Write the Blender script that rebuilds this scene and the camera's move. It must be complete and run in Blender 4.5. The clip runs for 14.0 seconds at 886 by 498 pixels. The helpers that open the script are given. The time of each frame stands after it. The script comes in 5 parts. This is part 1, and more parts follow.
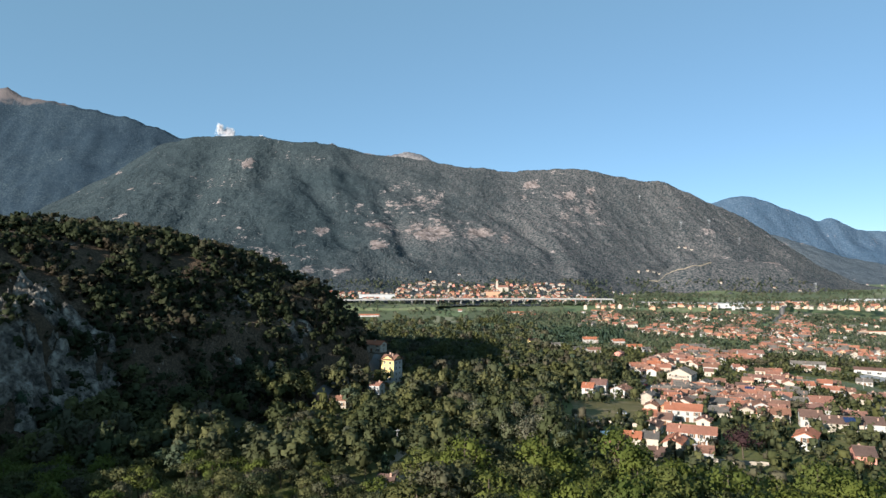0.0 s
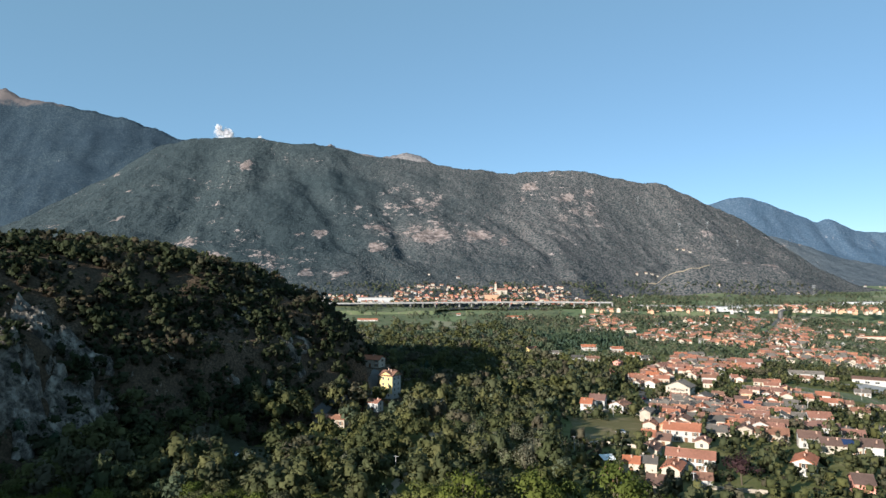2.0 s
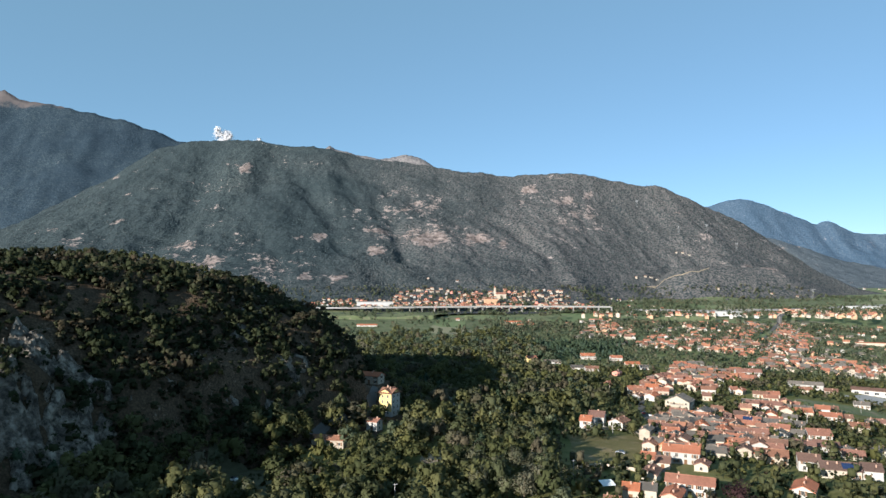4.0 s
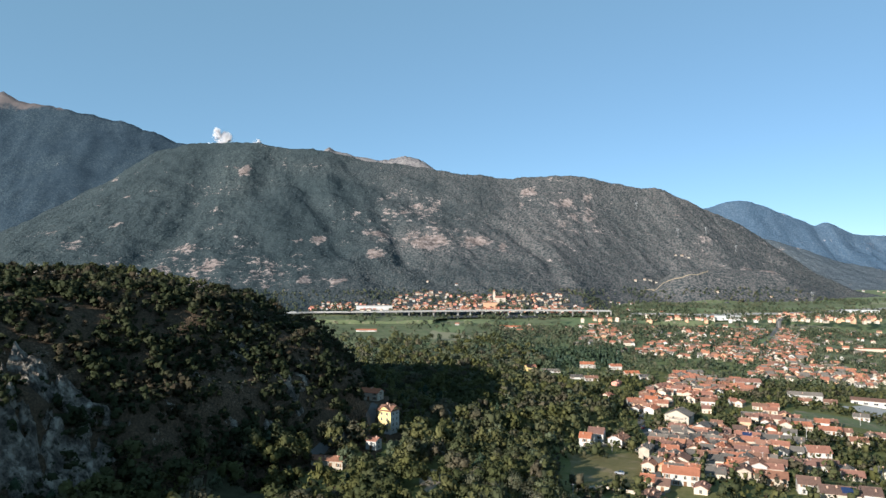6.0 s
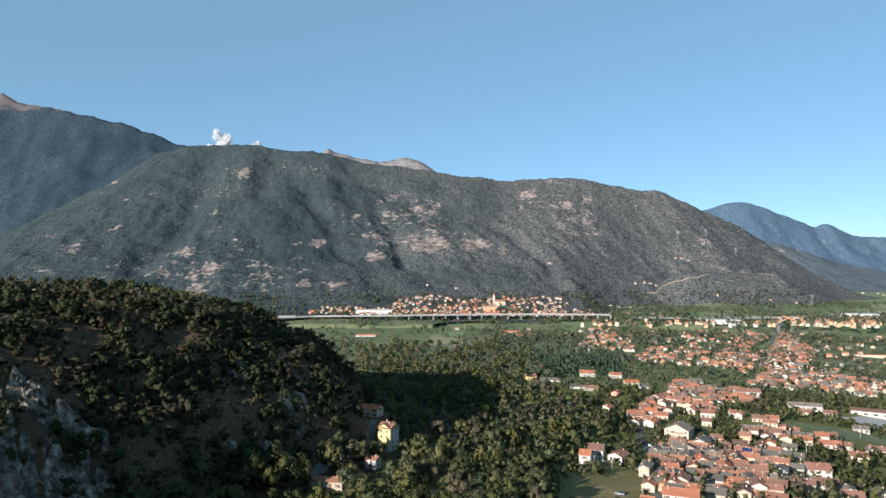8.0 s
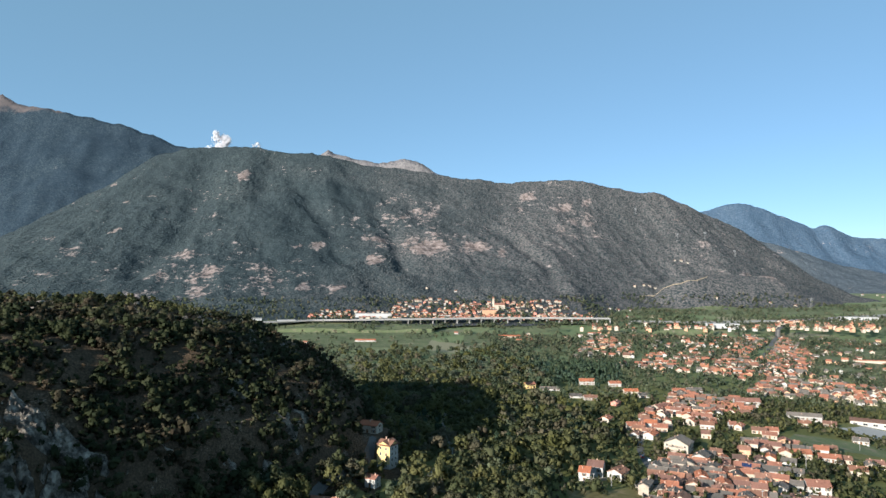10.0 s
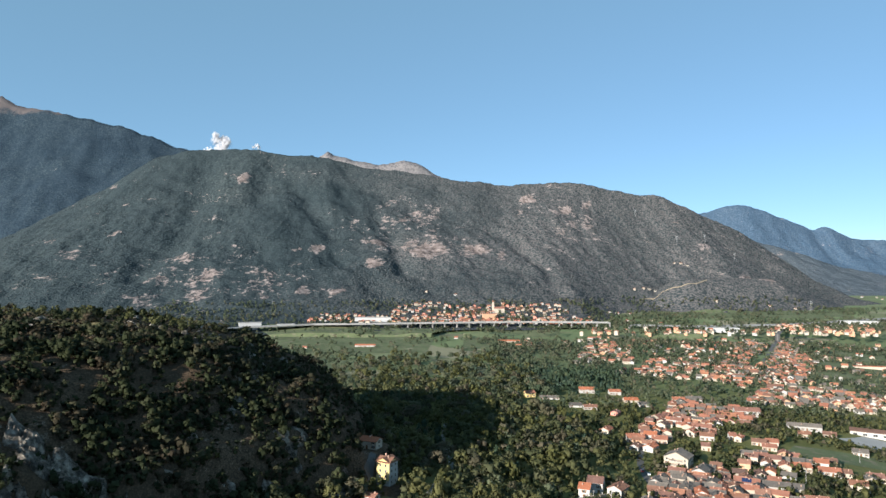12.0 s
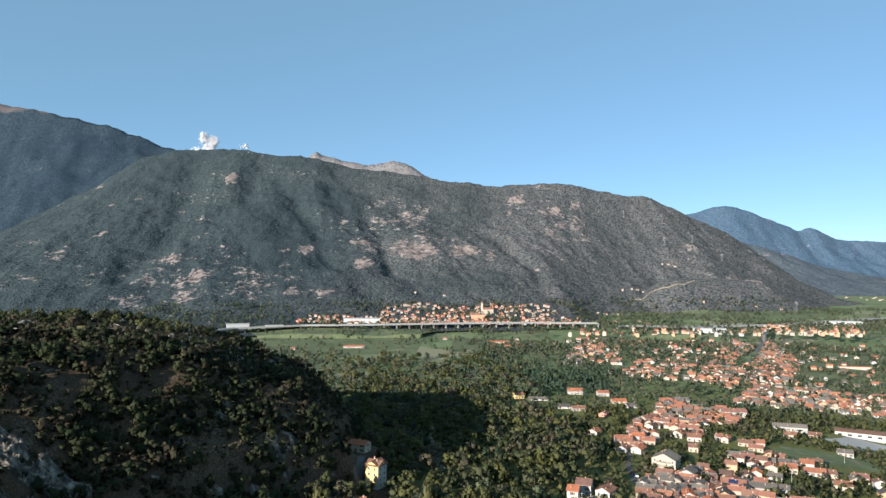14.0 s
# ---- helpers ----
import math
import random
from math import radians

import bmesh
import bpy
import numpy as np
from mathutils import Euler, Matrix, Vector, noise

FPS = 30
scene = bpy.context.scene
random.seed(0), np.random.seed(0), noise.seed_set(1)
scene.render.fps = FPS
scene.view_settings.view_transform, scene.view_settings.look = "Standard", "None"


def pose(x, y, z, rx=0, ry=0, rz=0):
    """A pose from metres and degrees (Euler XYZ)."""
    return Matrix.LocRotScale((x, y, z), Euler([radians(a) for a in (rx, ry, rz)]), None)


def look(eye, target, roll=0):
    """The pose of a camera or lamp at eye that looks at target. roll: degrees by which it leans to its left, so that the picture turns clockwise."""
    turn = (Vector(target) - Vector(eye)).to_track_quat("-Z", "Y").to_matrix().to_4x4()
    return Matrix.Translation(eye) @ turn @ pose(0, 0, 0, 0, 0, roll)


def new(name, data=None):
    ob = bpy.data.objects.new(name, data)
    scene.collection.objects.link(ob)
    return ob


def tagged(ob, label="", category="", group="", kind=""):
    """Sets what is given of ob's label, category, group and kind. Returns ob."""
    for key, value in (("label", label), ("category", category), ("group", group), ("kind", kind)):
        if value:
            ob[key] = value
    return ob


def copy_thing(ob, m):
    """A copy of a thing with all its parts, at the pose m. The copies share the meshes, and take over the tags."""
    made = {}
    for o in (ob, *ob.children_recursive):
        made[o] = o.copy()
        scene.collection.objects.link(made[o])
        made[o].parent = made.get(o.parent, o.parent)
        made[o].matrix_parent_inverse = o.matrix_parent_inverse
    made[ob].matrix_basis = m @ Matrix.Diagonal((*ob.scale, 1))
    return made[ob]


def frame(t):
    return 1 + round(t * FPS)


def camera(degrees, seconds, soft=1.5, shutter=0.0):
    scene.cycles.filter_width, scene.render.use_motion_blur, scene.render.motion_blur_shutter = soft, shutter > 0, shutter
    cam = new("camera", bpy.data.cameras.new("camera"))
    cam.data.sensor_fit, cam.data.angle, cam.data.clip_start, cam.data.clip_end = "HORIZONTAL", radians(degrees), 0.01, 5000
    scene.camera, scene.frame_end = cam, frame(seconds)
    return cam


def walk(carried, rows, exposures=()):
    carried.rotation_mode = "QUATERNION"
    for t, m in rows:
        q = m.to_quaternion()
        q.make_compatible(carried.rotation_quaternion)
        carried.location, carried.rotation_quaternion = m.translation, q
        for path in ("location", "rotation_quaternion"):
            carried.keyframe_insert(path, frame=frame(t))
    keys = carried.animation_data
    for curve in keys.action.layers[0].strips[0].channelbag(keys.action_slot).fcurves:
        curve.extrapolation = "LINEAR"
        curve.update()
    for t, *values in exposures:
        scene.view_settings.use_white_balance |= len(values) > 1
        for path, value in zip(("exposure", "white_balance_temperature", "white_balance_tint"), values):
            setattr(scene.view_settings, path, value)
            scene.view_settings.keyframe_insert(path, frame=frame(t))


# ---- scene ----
cam = camera(68.7, 14.0, soft=1.5)

# seconds, height, tilt up and turn to the right in degrees
PATH = [(0, 66.0, 2.11, 0.0), (0.5, 67.7, 2.085, 0.045), (1, 69.9, 2.08, 0.075), (1.5, 72.2, 2.085, 0.104), (2, 74.5, 2.10, 0.124),
        (2.5, 76.7, 2.12, 0.146), (3, 78.92, 2.138, 0.160), (5.5, 90.14, 2.181, 0.238), (6, 92.45, 2.184, 0.247),
        (6.5, 94.72, 2.188, 0.252), (7, 96.97, 2.196, 0.257), (7.5, 99.21, 2.203, 0.262), (8, 101.47, 2.207, 0.272),
        (10.5, 112.73, 2.222, 0.328), (11, 114.95, 2.23, 0.333), (11.5, 117.1, 2.245, 0.334), (12, 119.0, 2.262, 0.345),
        (12.5, 120.0, 2.281, 0.480), (13, 120.2, 2.286, 0.866), (13.5, 120.38, 2.289, 1.163), (14, 120.43, 2.291, 1.315)]


def aim(z, tilt, turn):
    eye = Vector((0, 0, z))
    a, b = radians(turn), radians(tilt)
    return look(eye, eye + Vector((math.sin(a), math.cos(a), math.tan(b))), 0.1)


walk(cam, [(t, aim(z, tilt, turn)) for t, z, tilt, turn in PATH], [(0, 0.98, 6000, 10), (14, 1.02, 6000, 10)])

# ---- light ----
SUN_AZ, SUN_EL = 42.0, 17.0     # the light travels to this bearing from +y towards +x
world = bpy.data.worlds.new("sky")
scene.world = world
world.use_nodes = True
wn, wl = world.node_tree.nodes, world.node_tree.links
sky = wn.new("ShaderNodeTexSky")
sky.sky_type = "NISHITA"
sky.sun_disc = False
sky.sun_elevation = radians(SUN_EL)
sky.sun_rotation = radians(SUN_AZ + 180)
sky.altitude = 2600
sky.air_density, sky.dust_density, sky.ozone_density = 0.95, 0.4, 2.6
haze = wn.new("ShaderNodeMix")
haze.data_type = "RGBA"
haze.inputs[0].default_value = 0.5
haze.inputs[7].default_value = (1.62, 2.85, 3.25, 1)
wl.new(sky.outputs[0], haze.inputs[6])
wl.new(haze.outputs[2], wn["Background"].inputs[0])
wn["Background"].inputs[1].default_value = 0.09
sun_data = bpy.data.lights.new("sun", "SUN")
sun_data.energy, sun_data.angle, sun_data.color = 5.0, radians(0.5), (1.0, 0.91, 0.78)
sun = new("sun", sun_data)
sa, se = radians(SUN_AZ), radians(SUN_EL)
SUN_DIR = Vector((math.sin(sa) * math.cos(se), math.cos(sa) * math.cos(se), -math.sin(se)))
sun.matrix_world = look((0, 0, 900), Vector((0, 0, 900)) + SUN_DIR)


# ---- numbers: noise and terrain ----
RNG = np.random.default_rng(7)
LAT = np.random.default_rng(3).random((256, 256))


def vnoise(x, y):
    """Smooth value noise of period 256, 0 to 1."""
    xi, yi = np.floor(x).astype(int), np.floor(y).astype(int)
    u, v = x - xi, y - yi
    u, v = u * u * (3 - 2 * u), v * v * (3 - 2 * v)
    a, b = LAT[xi % 256, yi % 256], LAT[(xi + 1) % 256, yi % 256]
    c, d = LAT[xi % 256, (yi + 1) % 256], LAT[(xi + 1) % 256, (yi + 1) % 256]
    return (a * (1 - u) + b * u) * (1 - v) + (c * (1 - u) + d * u) * v


def fbm(x, y, octaves=5, gain=0.5):
    """Fractal noise, about -1 to 1."""
    out, amp, tot = 0.0, 1.0, 0.0
    for k in range(octaves):
        out = out + amp * (vnoise(x * 2 ** k + 17.3 * k, y * 2 ** k + 9.1 * k) * 2 - 1)
        tot += amp
        amp *= gain
    return out / tot


def ridged(x, y, octaves=4):
    out, amp, tot = 0.0, 1.0, 0.0
    for k in range(octaves):
        out = out + amp * (1 - np.abs(vnoise(x * 2 ** k + 31.7 * k, y * 2 ** k + 5.3 * k) * 2 - 1) * 2)
        tot += amp
        amp *= 0.5
    return out / tot


def smooth(a, b, x):
    t = np.clip((x - a) / (b - a), 0, 1)
    return t * t * (3 - 2 * t)


def valley(x, y):
    """The valley floor, falling gently away from the camera and to the east."""
    z = np.interp(y, [-400, 60, 215, 330, 420, 600, 900, 1200, 1500, 1650, 1800, 2100, 2600], [30, 14, 7, 2, -3, -9, -13, -17, -15, -8, -2, 8, 8])
    east = np.interp(x / np.maximum(y, 60), [0.12, 0.25, 0.38, 0.5, 0.6, 0.7, 1.2], [0, 1.5, 4.5, 6.5, 11, 18, 24])
    z = z - east * smooth(250, 370, y) * (1 - 0.85 * smooth(1550, 2100, y))
    z = z + 5 * smooth(30, -60, x) * smooth(260, 330, y) * (1 - smooth(380, 480, y))
    return z + fbm(x / 90 + 4, y / 90, 4) * 1.6


def hill(x, y):
    """The wooded rocky hill on the west side: a steep front with a terrace half way up, a flat top and an eastern nose."""
    wob = fbm(x / 70, y / 70, 4)
    n = -0.835 * x + 0.55 * y + 7 * wob
    h = np.interp(n, [150, 195, 206, 222, 230, 238, 246, 262, 282, 293, 302, 340, 380], [-40, -8, 6, 17, 29, 40, 43, 56, 71, 77, 82, 87, 92])
    u = x + 0.16 * (y - 400) + 6 * fbm(x / 60 + 2, y / 60, 3)
    cap = np.interp(u, [-420, -230, -196, -141, -109, -80, -65, -50, -40, -30, -16, 10], [98, 96, 91, 78.5, 66.5, 53.5, 39.5, 27, 18, 8, -4, -16])
    back = np.interp(x, [-340, -260, -190, -150], [440, 430, 436, 466])
    h = np.minimum(h, cap) - 0.36 * np.maximum(y - back, 0) - 70 * smooth(175, 60, y)
    on = smooth(2, 14, h)
    crag = ridged(x / 34, y / 34, 5) * on * (1 - 0.7 * smooth(70, 86, h))
    h = h + 14 * np.exp(-((x + 144) / 11) ** 2 - ((y - 222) / 15) ** 2)
    h = h + crag * 3.6 + fbm(x / 16, y / 16, 4) * 1.8 * on
    for px, py, pz, pr in ((-38.6, 375, 21, 22), (-40, 336, 5.5, 13), (-36, 310, 6, 15), (-22, 335, 5, 16), (-28, 349, 7.5, 13), (-33, 322, 6.5, 10), (-50, 298, 6.5, 14)):
        w = smooth(pr, pr * 0.45, np.hypot(x - px, y - py))
        h = h * (1 - w) + pz * w
    return h


def shade_slope(x, y):
    """An unseen slope west of and behind the camera, added to shade the hill's foot."""
    w = -(x + 0.85 * y + 70)
    # crest heights set by where shade should fall on hill and wood
    top = np.interp(y, [-700, -200, 0, 60, 90, 115, 140, 165, 190, 300, 420], [38, 55, 90, 119, 121, 108, 104, 120, 150, 166, 70])
    return top * smooth(0, 170, w) - 6 + fbm(x / 60, y / 60, 4) * 7 * smooth(0, 60, w) - 30 * smooth(0, -60, w)


def ridge(x, y, yr, yb, xs, zs, rough, seed, curve=0.25, gully=1.0):
    """A mountain range: its crest runs at yr with the heights zs over xs, its foot at yb."""
    crest = np.interp(x + 40 * fbm(x / 300 + seed, y / 300, 3), xs, zs)
    s = (y - yb) / (yr - yb)
    front = np.clip(s, 0, 1)
    prof = curve * front + (1 - curve) * front ** 1.75
    back = 1 - 0.55 * np.clip(s - 1, 0, 3)
    z = crest * np.where(s < 1, prof, back)
    gul = ridged((x + 0.25 * (y - yb)) / 330 + seed, y / 900 + seed, 5)
    body = smooth(0.0, 0.25, front) * (1 - 0.75 * smooth(0.75, 1.0, front))
    z = z + rough * gully * gul * body * np.clip(crest / 400, 0.25, 1.2)
    z = z + rough * 0.32 * fbm(x / 95 + seed, y / 95, 6, 0.6) * smooth(0, 0.12, front)
    return z - 60 * smooth(0, -0.2, s)


def foot_main(x):
    return np.interp(x, [-1600, -700, -100, 400, 560, 800, 1100, 1500, 1900], [1430, 1500, 1620, 1720, 1960, 2060, 2090, 2380, 2500])


def crest_main(x):
    return np.full(np.shape(x), 2820.0)


# gullies cut into the long mountain: lines of x, y
GULLIES = [([(-882, 1885), (-899, 2014), (-860, 2176), (-879, 2326), (-925, 2533), (-960, 2680)], 30, 55),
           ([(-601, 2590), (-523, 2539), (-445, 2410), (-383, 2290), (-347, 2155), (-302, 2074)], 26, 40),
           ([(-230, 2440), (-176, 2302), (-143, 2176), (-116, 2056)], 26, 34),
           ([(193, 2450), (265, 2386), (329, 2248), (362, 2152), (350, 1975)], 28, 38),
           ([(-715, 2746), (-703, 2596), (-690, 2476)], 34, 60)]

# bare rock on the long mountain: x, height, half width, half height, strength
CLIFFS = [(-1359, 480, 23, 14, 1.0), (-1160, 379, 38, 8, 0.8), (-1068, 255, 15, 11, 0.9), (-784, 505, 16, 27, 0.9), (-397, 202, 33, 19, 1.0), (-459, 197, 18, 9, 1.0),
          (-389, 80, 22, 16, 1.0), (-290, 76, 22, 13, 0.9), (-307, 312, 25, 19, 0.9), (-218, 227, 54, 16, 1.0), (-209, 151, 36, 14, 1.0), (-137, 327, 21, 17, 1.0),
          (-88, 358, 22, 22, 0.9), (-193, 403, 14, 20, 0.8), (-24, 201, 62, 31, 1.0), (128, 210, 52, 30, 1.1), (212, 182, 23, 15, 0.8)]
CLIFFS += [(371, 442, 33, 28, 0.8), (328, 358, 13, 22, 0.8), (515, 384, 36, 27, 0.9), (612, 415, 28, 28, 0.8), (416, 271, 17, 17, 0.7), (1140, 105, 48, 15, 0.8), (984, 332, 18, 7, 0.8),
           (-445, 150, 12, 9, 1.0)]
STONY = [(-616, 115, 300, 80, 0.47), (-794, 168, 110, 20, 0.56), (-779, 62, 61, 18, 0.5), (-651, 54, 61, 18, 0.5), (-1124, 184, 104, 26, 0.35), (-1113, 115, 80, 16, 0.4),
         (531, 332, 170, 120, 0.37), (-120, 301, 290, 135, 0.37), (-6, 372, 45, 45, 0.5), (1300, 250, 300, 100, 0.25)]


def near_line(x, y, pts):
    """Distance from a line of points in plan."""
    d = np.full(np.shape(x), 1e9)
    for (ax, ay), (bx, by) in zip(pts, pts[1:]):
        vx, vy = bx - ax, by - ay
        t = np.clip(((x - ax) * vx + (y - ay) * vy) / (vx * vx + vy * vy), 0, 1)
        d = np.minimum(d, np.hypot(x - ax - t * vx, y - ay - t * vy))
    return d


def range_main(x, y):
    """The long mountain: a crest that bends away to the east, gullies, and a low nose at its eastern foot."""
    yb, yr = foot_main(x), crest_main(x)
    z = ridge(x, y, yr, yb, [-3200, -2400, -1930, -1560, -1230, -1080, -815, -547, -327, 39, 234, 400, 576, 760, 942, 1089, 1145, 1300, 1400, 1504, 1640, 1760, 1900],
              [30, 80, 225, 444, 618, 664, 662, 632, 586, 538, 508, 512, 522, 486, 455, 400, 374, 305, 255, 185, 90, 10, -60], 46.0, 3.0, gully=0.4)
    s = np.clip((y - yb) / (yr - yb), 0, 1.2)
    z = z + 5 * ridged((x + 0.4 * (y - yb)) / 120 + 7, y / 260, 4) * smooth(0.03, 0.2, s) * (1 - smooth(0.8, 1.0, s))
    for line, deep, wide in GULLIES:
        d = near_line(x + 14 * fbm(x / 90, y / 90, 3), y, line)
        z = z - 0.6 * deep * np.exp(-(d / wide) ** 2)
    d = near_line(x, y, [(820, 2180), (1150, 2260), (1420, 2400)])
    nose = np.interp(x, [820, 1160, 1330, 1480, 1600], [118, 116, 72, 18, -25]) * np.exp(-(d / 125) ** 2) - 10 + 7 * fbm(x / 95, y / 95, 6, 0.6)
    return np.maximum(z, nose)


def range_tail(x, y):
    """The further mountain side that runs on behind the long mountain's end."""
    return ridge(x, y, 4300.0, 3550.0, [1000, 1500, 1900, 2068, 2240, 2683, 2958, 3400, 4200], [300, 400, 380, 352, 303, 172, 122, 85, 60], 40.0, 19.0, gully=0.5)


def range_west(x, y):
    return ridge(x, y, 4250.0, 2700.0, [-5200, -3500, -3000, -2870, -2780, -2505, -1992, -1772, -1400, -700, 600],
                 [900, 1200, 1250, 1287, 1237, 1178, 1068, 972, 850, 500, 0], 90.0, 11.0, gully=0.4)


def peaks_far(x, y):
    return ridge(x, y, 4860.0, 4100.0, [-2000, -1300, -960, -850, -760, -640, -520, -440, -330, -255, -160, -60, 40, 400, 1200],
                 [700, 830, 975, 1034, 1008, 974, 955, 945, 955, 980, 958, 900, 830, 500, 0], 62.0, 23.0)


def range_east(x, y):
    return ridge(x, y, 4880.0, 4250.0, [300, 1300, 1800, 2054, 2180, 2300, 2440, 2640, 2815, 2930, 3080, 3230, 4200, 6000],
                 [60, 380, 560, 602, 640, 652, 610, 530, 455, 488, 418, 390, 330, 300], 60.0, 41.0, gully=0.5)


def height(x, y):
    """What stands highest of the near land, for setting things down."""
    x, y = np.asarray(x, float), np.asarray(y, float)
    return np.maximum(np.maximum(valley(x, y), hill(x, y)), np.maximum(shade_slope(x, y), np.where(y > 1400, range_main(x, y), -99)))


def zat(x, y):
    return float(height(np.array([x]), np.array([y]))[0])


# ---- materials ----
def mat(name, rough=0.9, spec=0.2):
    m = bpy.data.materials.new(name)
    m.use_nodes = True
    n, l = m.node_tree.nodes, m.node_tree.links
    p = n["Principled BSDF"]
    p.inputs["Roughness"].default_value = rough
    p.inputs["Specular IOR Level"].default_value = spec
    return m, n, l, p


def ramp(n, stops, mode="LINEAR"):
    r = n.new("ShaderNodeValToRGB")
    r.color_ramp.interpolation = mode
    el = r.color_ramp.elements
    while len(el) < len(stops):
        el.new(0.5)
    for e, (pos, c) in zip(el, stops):
        e.position, e.color = pos, (*c, 1)
    return r


def noise_node(n, l, scale, detail=6, rough=0.6, coord=None, kind="ShaderNodeTexNoise"):
    t = n.new(kind)
    t.inputs["Scale"].default_value = scale
    if kind == "ShaderNodeTexNoise":
        t.inputs["Detail"].default_value, t.inputs["Roughness"].default_value = detail, rough
    if coord is None:
        coord = n.new("ShaderNodeNewGeometry").outputs["Position"]
    l.new(coord, t.inputs["Vector"])
    return t


def mix(n, l, fac, a, b, mode="MIX"):
    m = n.new("ShaderNodeMix")
    m.data_type, m.blend_type = "RGBA", mode
    for sock, v in ((m.inputs[0], fac), (m.inputs[6], a), (m.inputs[7], b)):
        if isinstance(v, (int, float)):
            sock.default_value = v
        elif isinstance(v, tuple):
            sock.default_value = (*v, 1)
        else:
            l.new(v, sock)
    return m.outputs[2]


def bump(n, l, p, h, strength, dist):
    b = n.new("ShaderNodeBump")
    b.inputs["Strength"].default_value, b.inputs["Distance"].default_value = strength, dist
    l.new(h, b.inputs["Height"])
    l.new(b.outputs[0], p.inputs["Normal"])


def step(n, l, v, lo, hi):
    r = n.new("ShaderNodeMapRange")
    r.interpolation_type = "SMOOTHSTEP"
    r.inputs[1].default_value, r.inputs[2].default_value = lo, hi
    l.new(v, r.inputs[0])
    return r.outputs[0]


def forest_rock(name, greens, rocks, rock_at, scale=1.0, top=None, marked=0.0, dry=None, weights=(0.8, 0.35), relief=0.8):
    """A wooded mountain side with bare rock showing through where it is steep or broken."""
    m, n, l, p = mat(name, 0.95, 0.05)
    big = noise_node(n, l, 0.0022 / scale, 7, 0.62)
    mid = noise_node(n, l, 0.011 / scale, 6, 0.65)
    fine = noise_node(n, l, 0.06 / scale, 6, 0.75)
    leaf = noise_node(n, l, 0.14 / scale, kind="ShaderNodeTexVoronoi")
    g = ramp(n, [(0.36, greens[0]), (0.5, greens[1]), (0.66, greens[2])])
    l.new(mix(n, l, 0.55, big.outputs[0], fine.outputs[0]), g.inputs[0])
    green = g.outputs[0]
    # towards +x: drier scrub tones, lightened too in place of haze and sun
    if dry:
        gd = ramp(n, [(0.36, dry[0]), (0.5, dry[1]), (0.66, dry[2])])
        l.new(mix(n, l, 0.55, big.outputs[0], fine.outputs[0]), gd.inputs[0])
        sx = n.new("ShaderNodeSeparateXYZ")
        l.new(n.new("ShaderNodeNewGeometry").outputs["Position"], sx.inputs[0])
        wx = n.new("ShaderNodeMath")
        wx.operation = "MULTIPLY_ADD"
        l.new(big.outputs[0], wx.inputs[0])
        wx.inputs[1].default_value = 1600.0
        l.new(sx.outputs[0], wx.inputs[2])
        green = mix(n, l, step(n, l, wx.outputs[0], 100.0, 1300.0), green, gd.outputs[0])
    # each cell runs to the darkest green towards its rim
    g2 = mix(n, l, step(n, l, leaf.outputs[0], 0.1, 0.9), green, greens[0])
    r = ramp(n, [(0.38, rocks[0]), (0.5, rocks[1]), (0.64, rocks[2])])
    l.new(fine.outputs[0], r.inputs[0])
    w = n.new("ShaderNodeMath")
    w.operation = "MULTIPLY_ADD"
    l.new(fine.outputs[0], w.inputs[0])
    w.inputs[1].default_value = weights[0]
    l.new(mid.outputs[0], w.inputs[2])
    w2 = n.new("ShaderNodeMath")
    w2.operation = "MULTIPLY_ADD"
    l.new(big.outputs[0], w2.inputs[0])
    w2.inputs[1].default_value = weights[1]
    l.new(w.outputs[0], w2.inputs[2])
    rockiness = w2.outputs[0]
    if marked:
        at = n.new("ShaderNodeAttribute")
        at.attribute_name = "rock"
        up = n.new("ShaderNodeMath")
        up.operation = "MULTIPLY_ADD"
        l.new(at.outputs["Fac"], up.inputs[0])
        up.inputs[1].default_value = marked
        l.new(w2.outputs[0], up.inputs[2])
        rockiness = up.outputs[0]
    fac = step(n, l, rockiness, rock_at, rock_at + 0.08)
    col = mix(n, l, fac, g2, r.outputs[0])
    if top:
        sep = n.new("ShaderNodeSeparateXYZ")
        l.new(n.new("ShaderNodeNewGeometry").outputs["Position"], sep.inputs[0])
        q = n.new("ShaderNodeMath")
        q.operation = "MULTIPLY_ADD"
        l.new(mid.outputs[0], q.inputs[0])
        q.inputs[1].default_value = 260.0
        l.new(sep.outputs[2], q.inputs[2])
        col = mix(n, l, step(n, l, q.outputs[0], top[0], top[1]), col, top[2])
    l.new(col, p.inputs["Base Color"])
    bump(n, l, p, mix(n, l, 0.3, fine.outputs[0], leaf.outputs[0]), relief, 7.0 * scale)
    return m


# forest colours hold a blue-grey tint that stands in for aerial haze
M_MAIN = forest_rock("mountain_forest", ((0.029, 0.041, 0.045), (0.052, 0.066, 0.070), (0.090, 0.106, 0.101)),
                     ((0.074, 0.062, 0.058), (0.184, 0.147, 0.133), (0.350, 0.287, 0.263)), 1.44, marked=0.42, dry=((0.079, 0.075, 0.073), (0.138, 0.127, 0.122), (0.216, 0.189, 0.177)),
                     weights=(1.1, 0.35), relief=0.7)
# greens shifted to blue, haze put into the base colour
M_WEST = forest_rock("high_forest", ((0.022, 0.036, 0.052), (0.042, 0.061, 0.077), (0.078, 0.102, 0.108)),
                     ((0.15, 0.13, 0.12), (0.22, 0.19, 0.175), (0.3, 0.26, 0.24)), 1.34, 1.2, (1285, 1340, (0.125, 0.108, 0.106)))
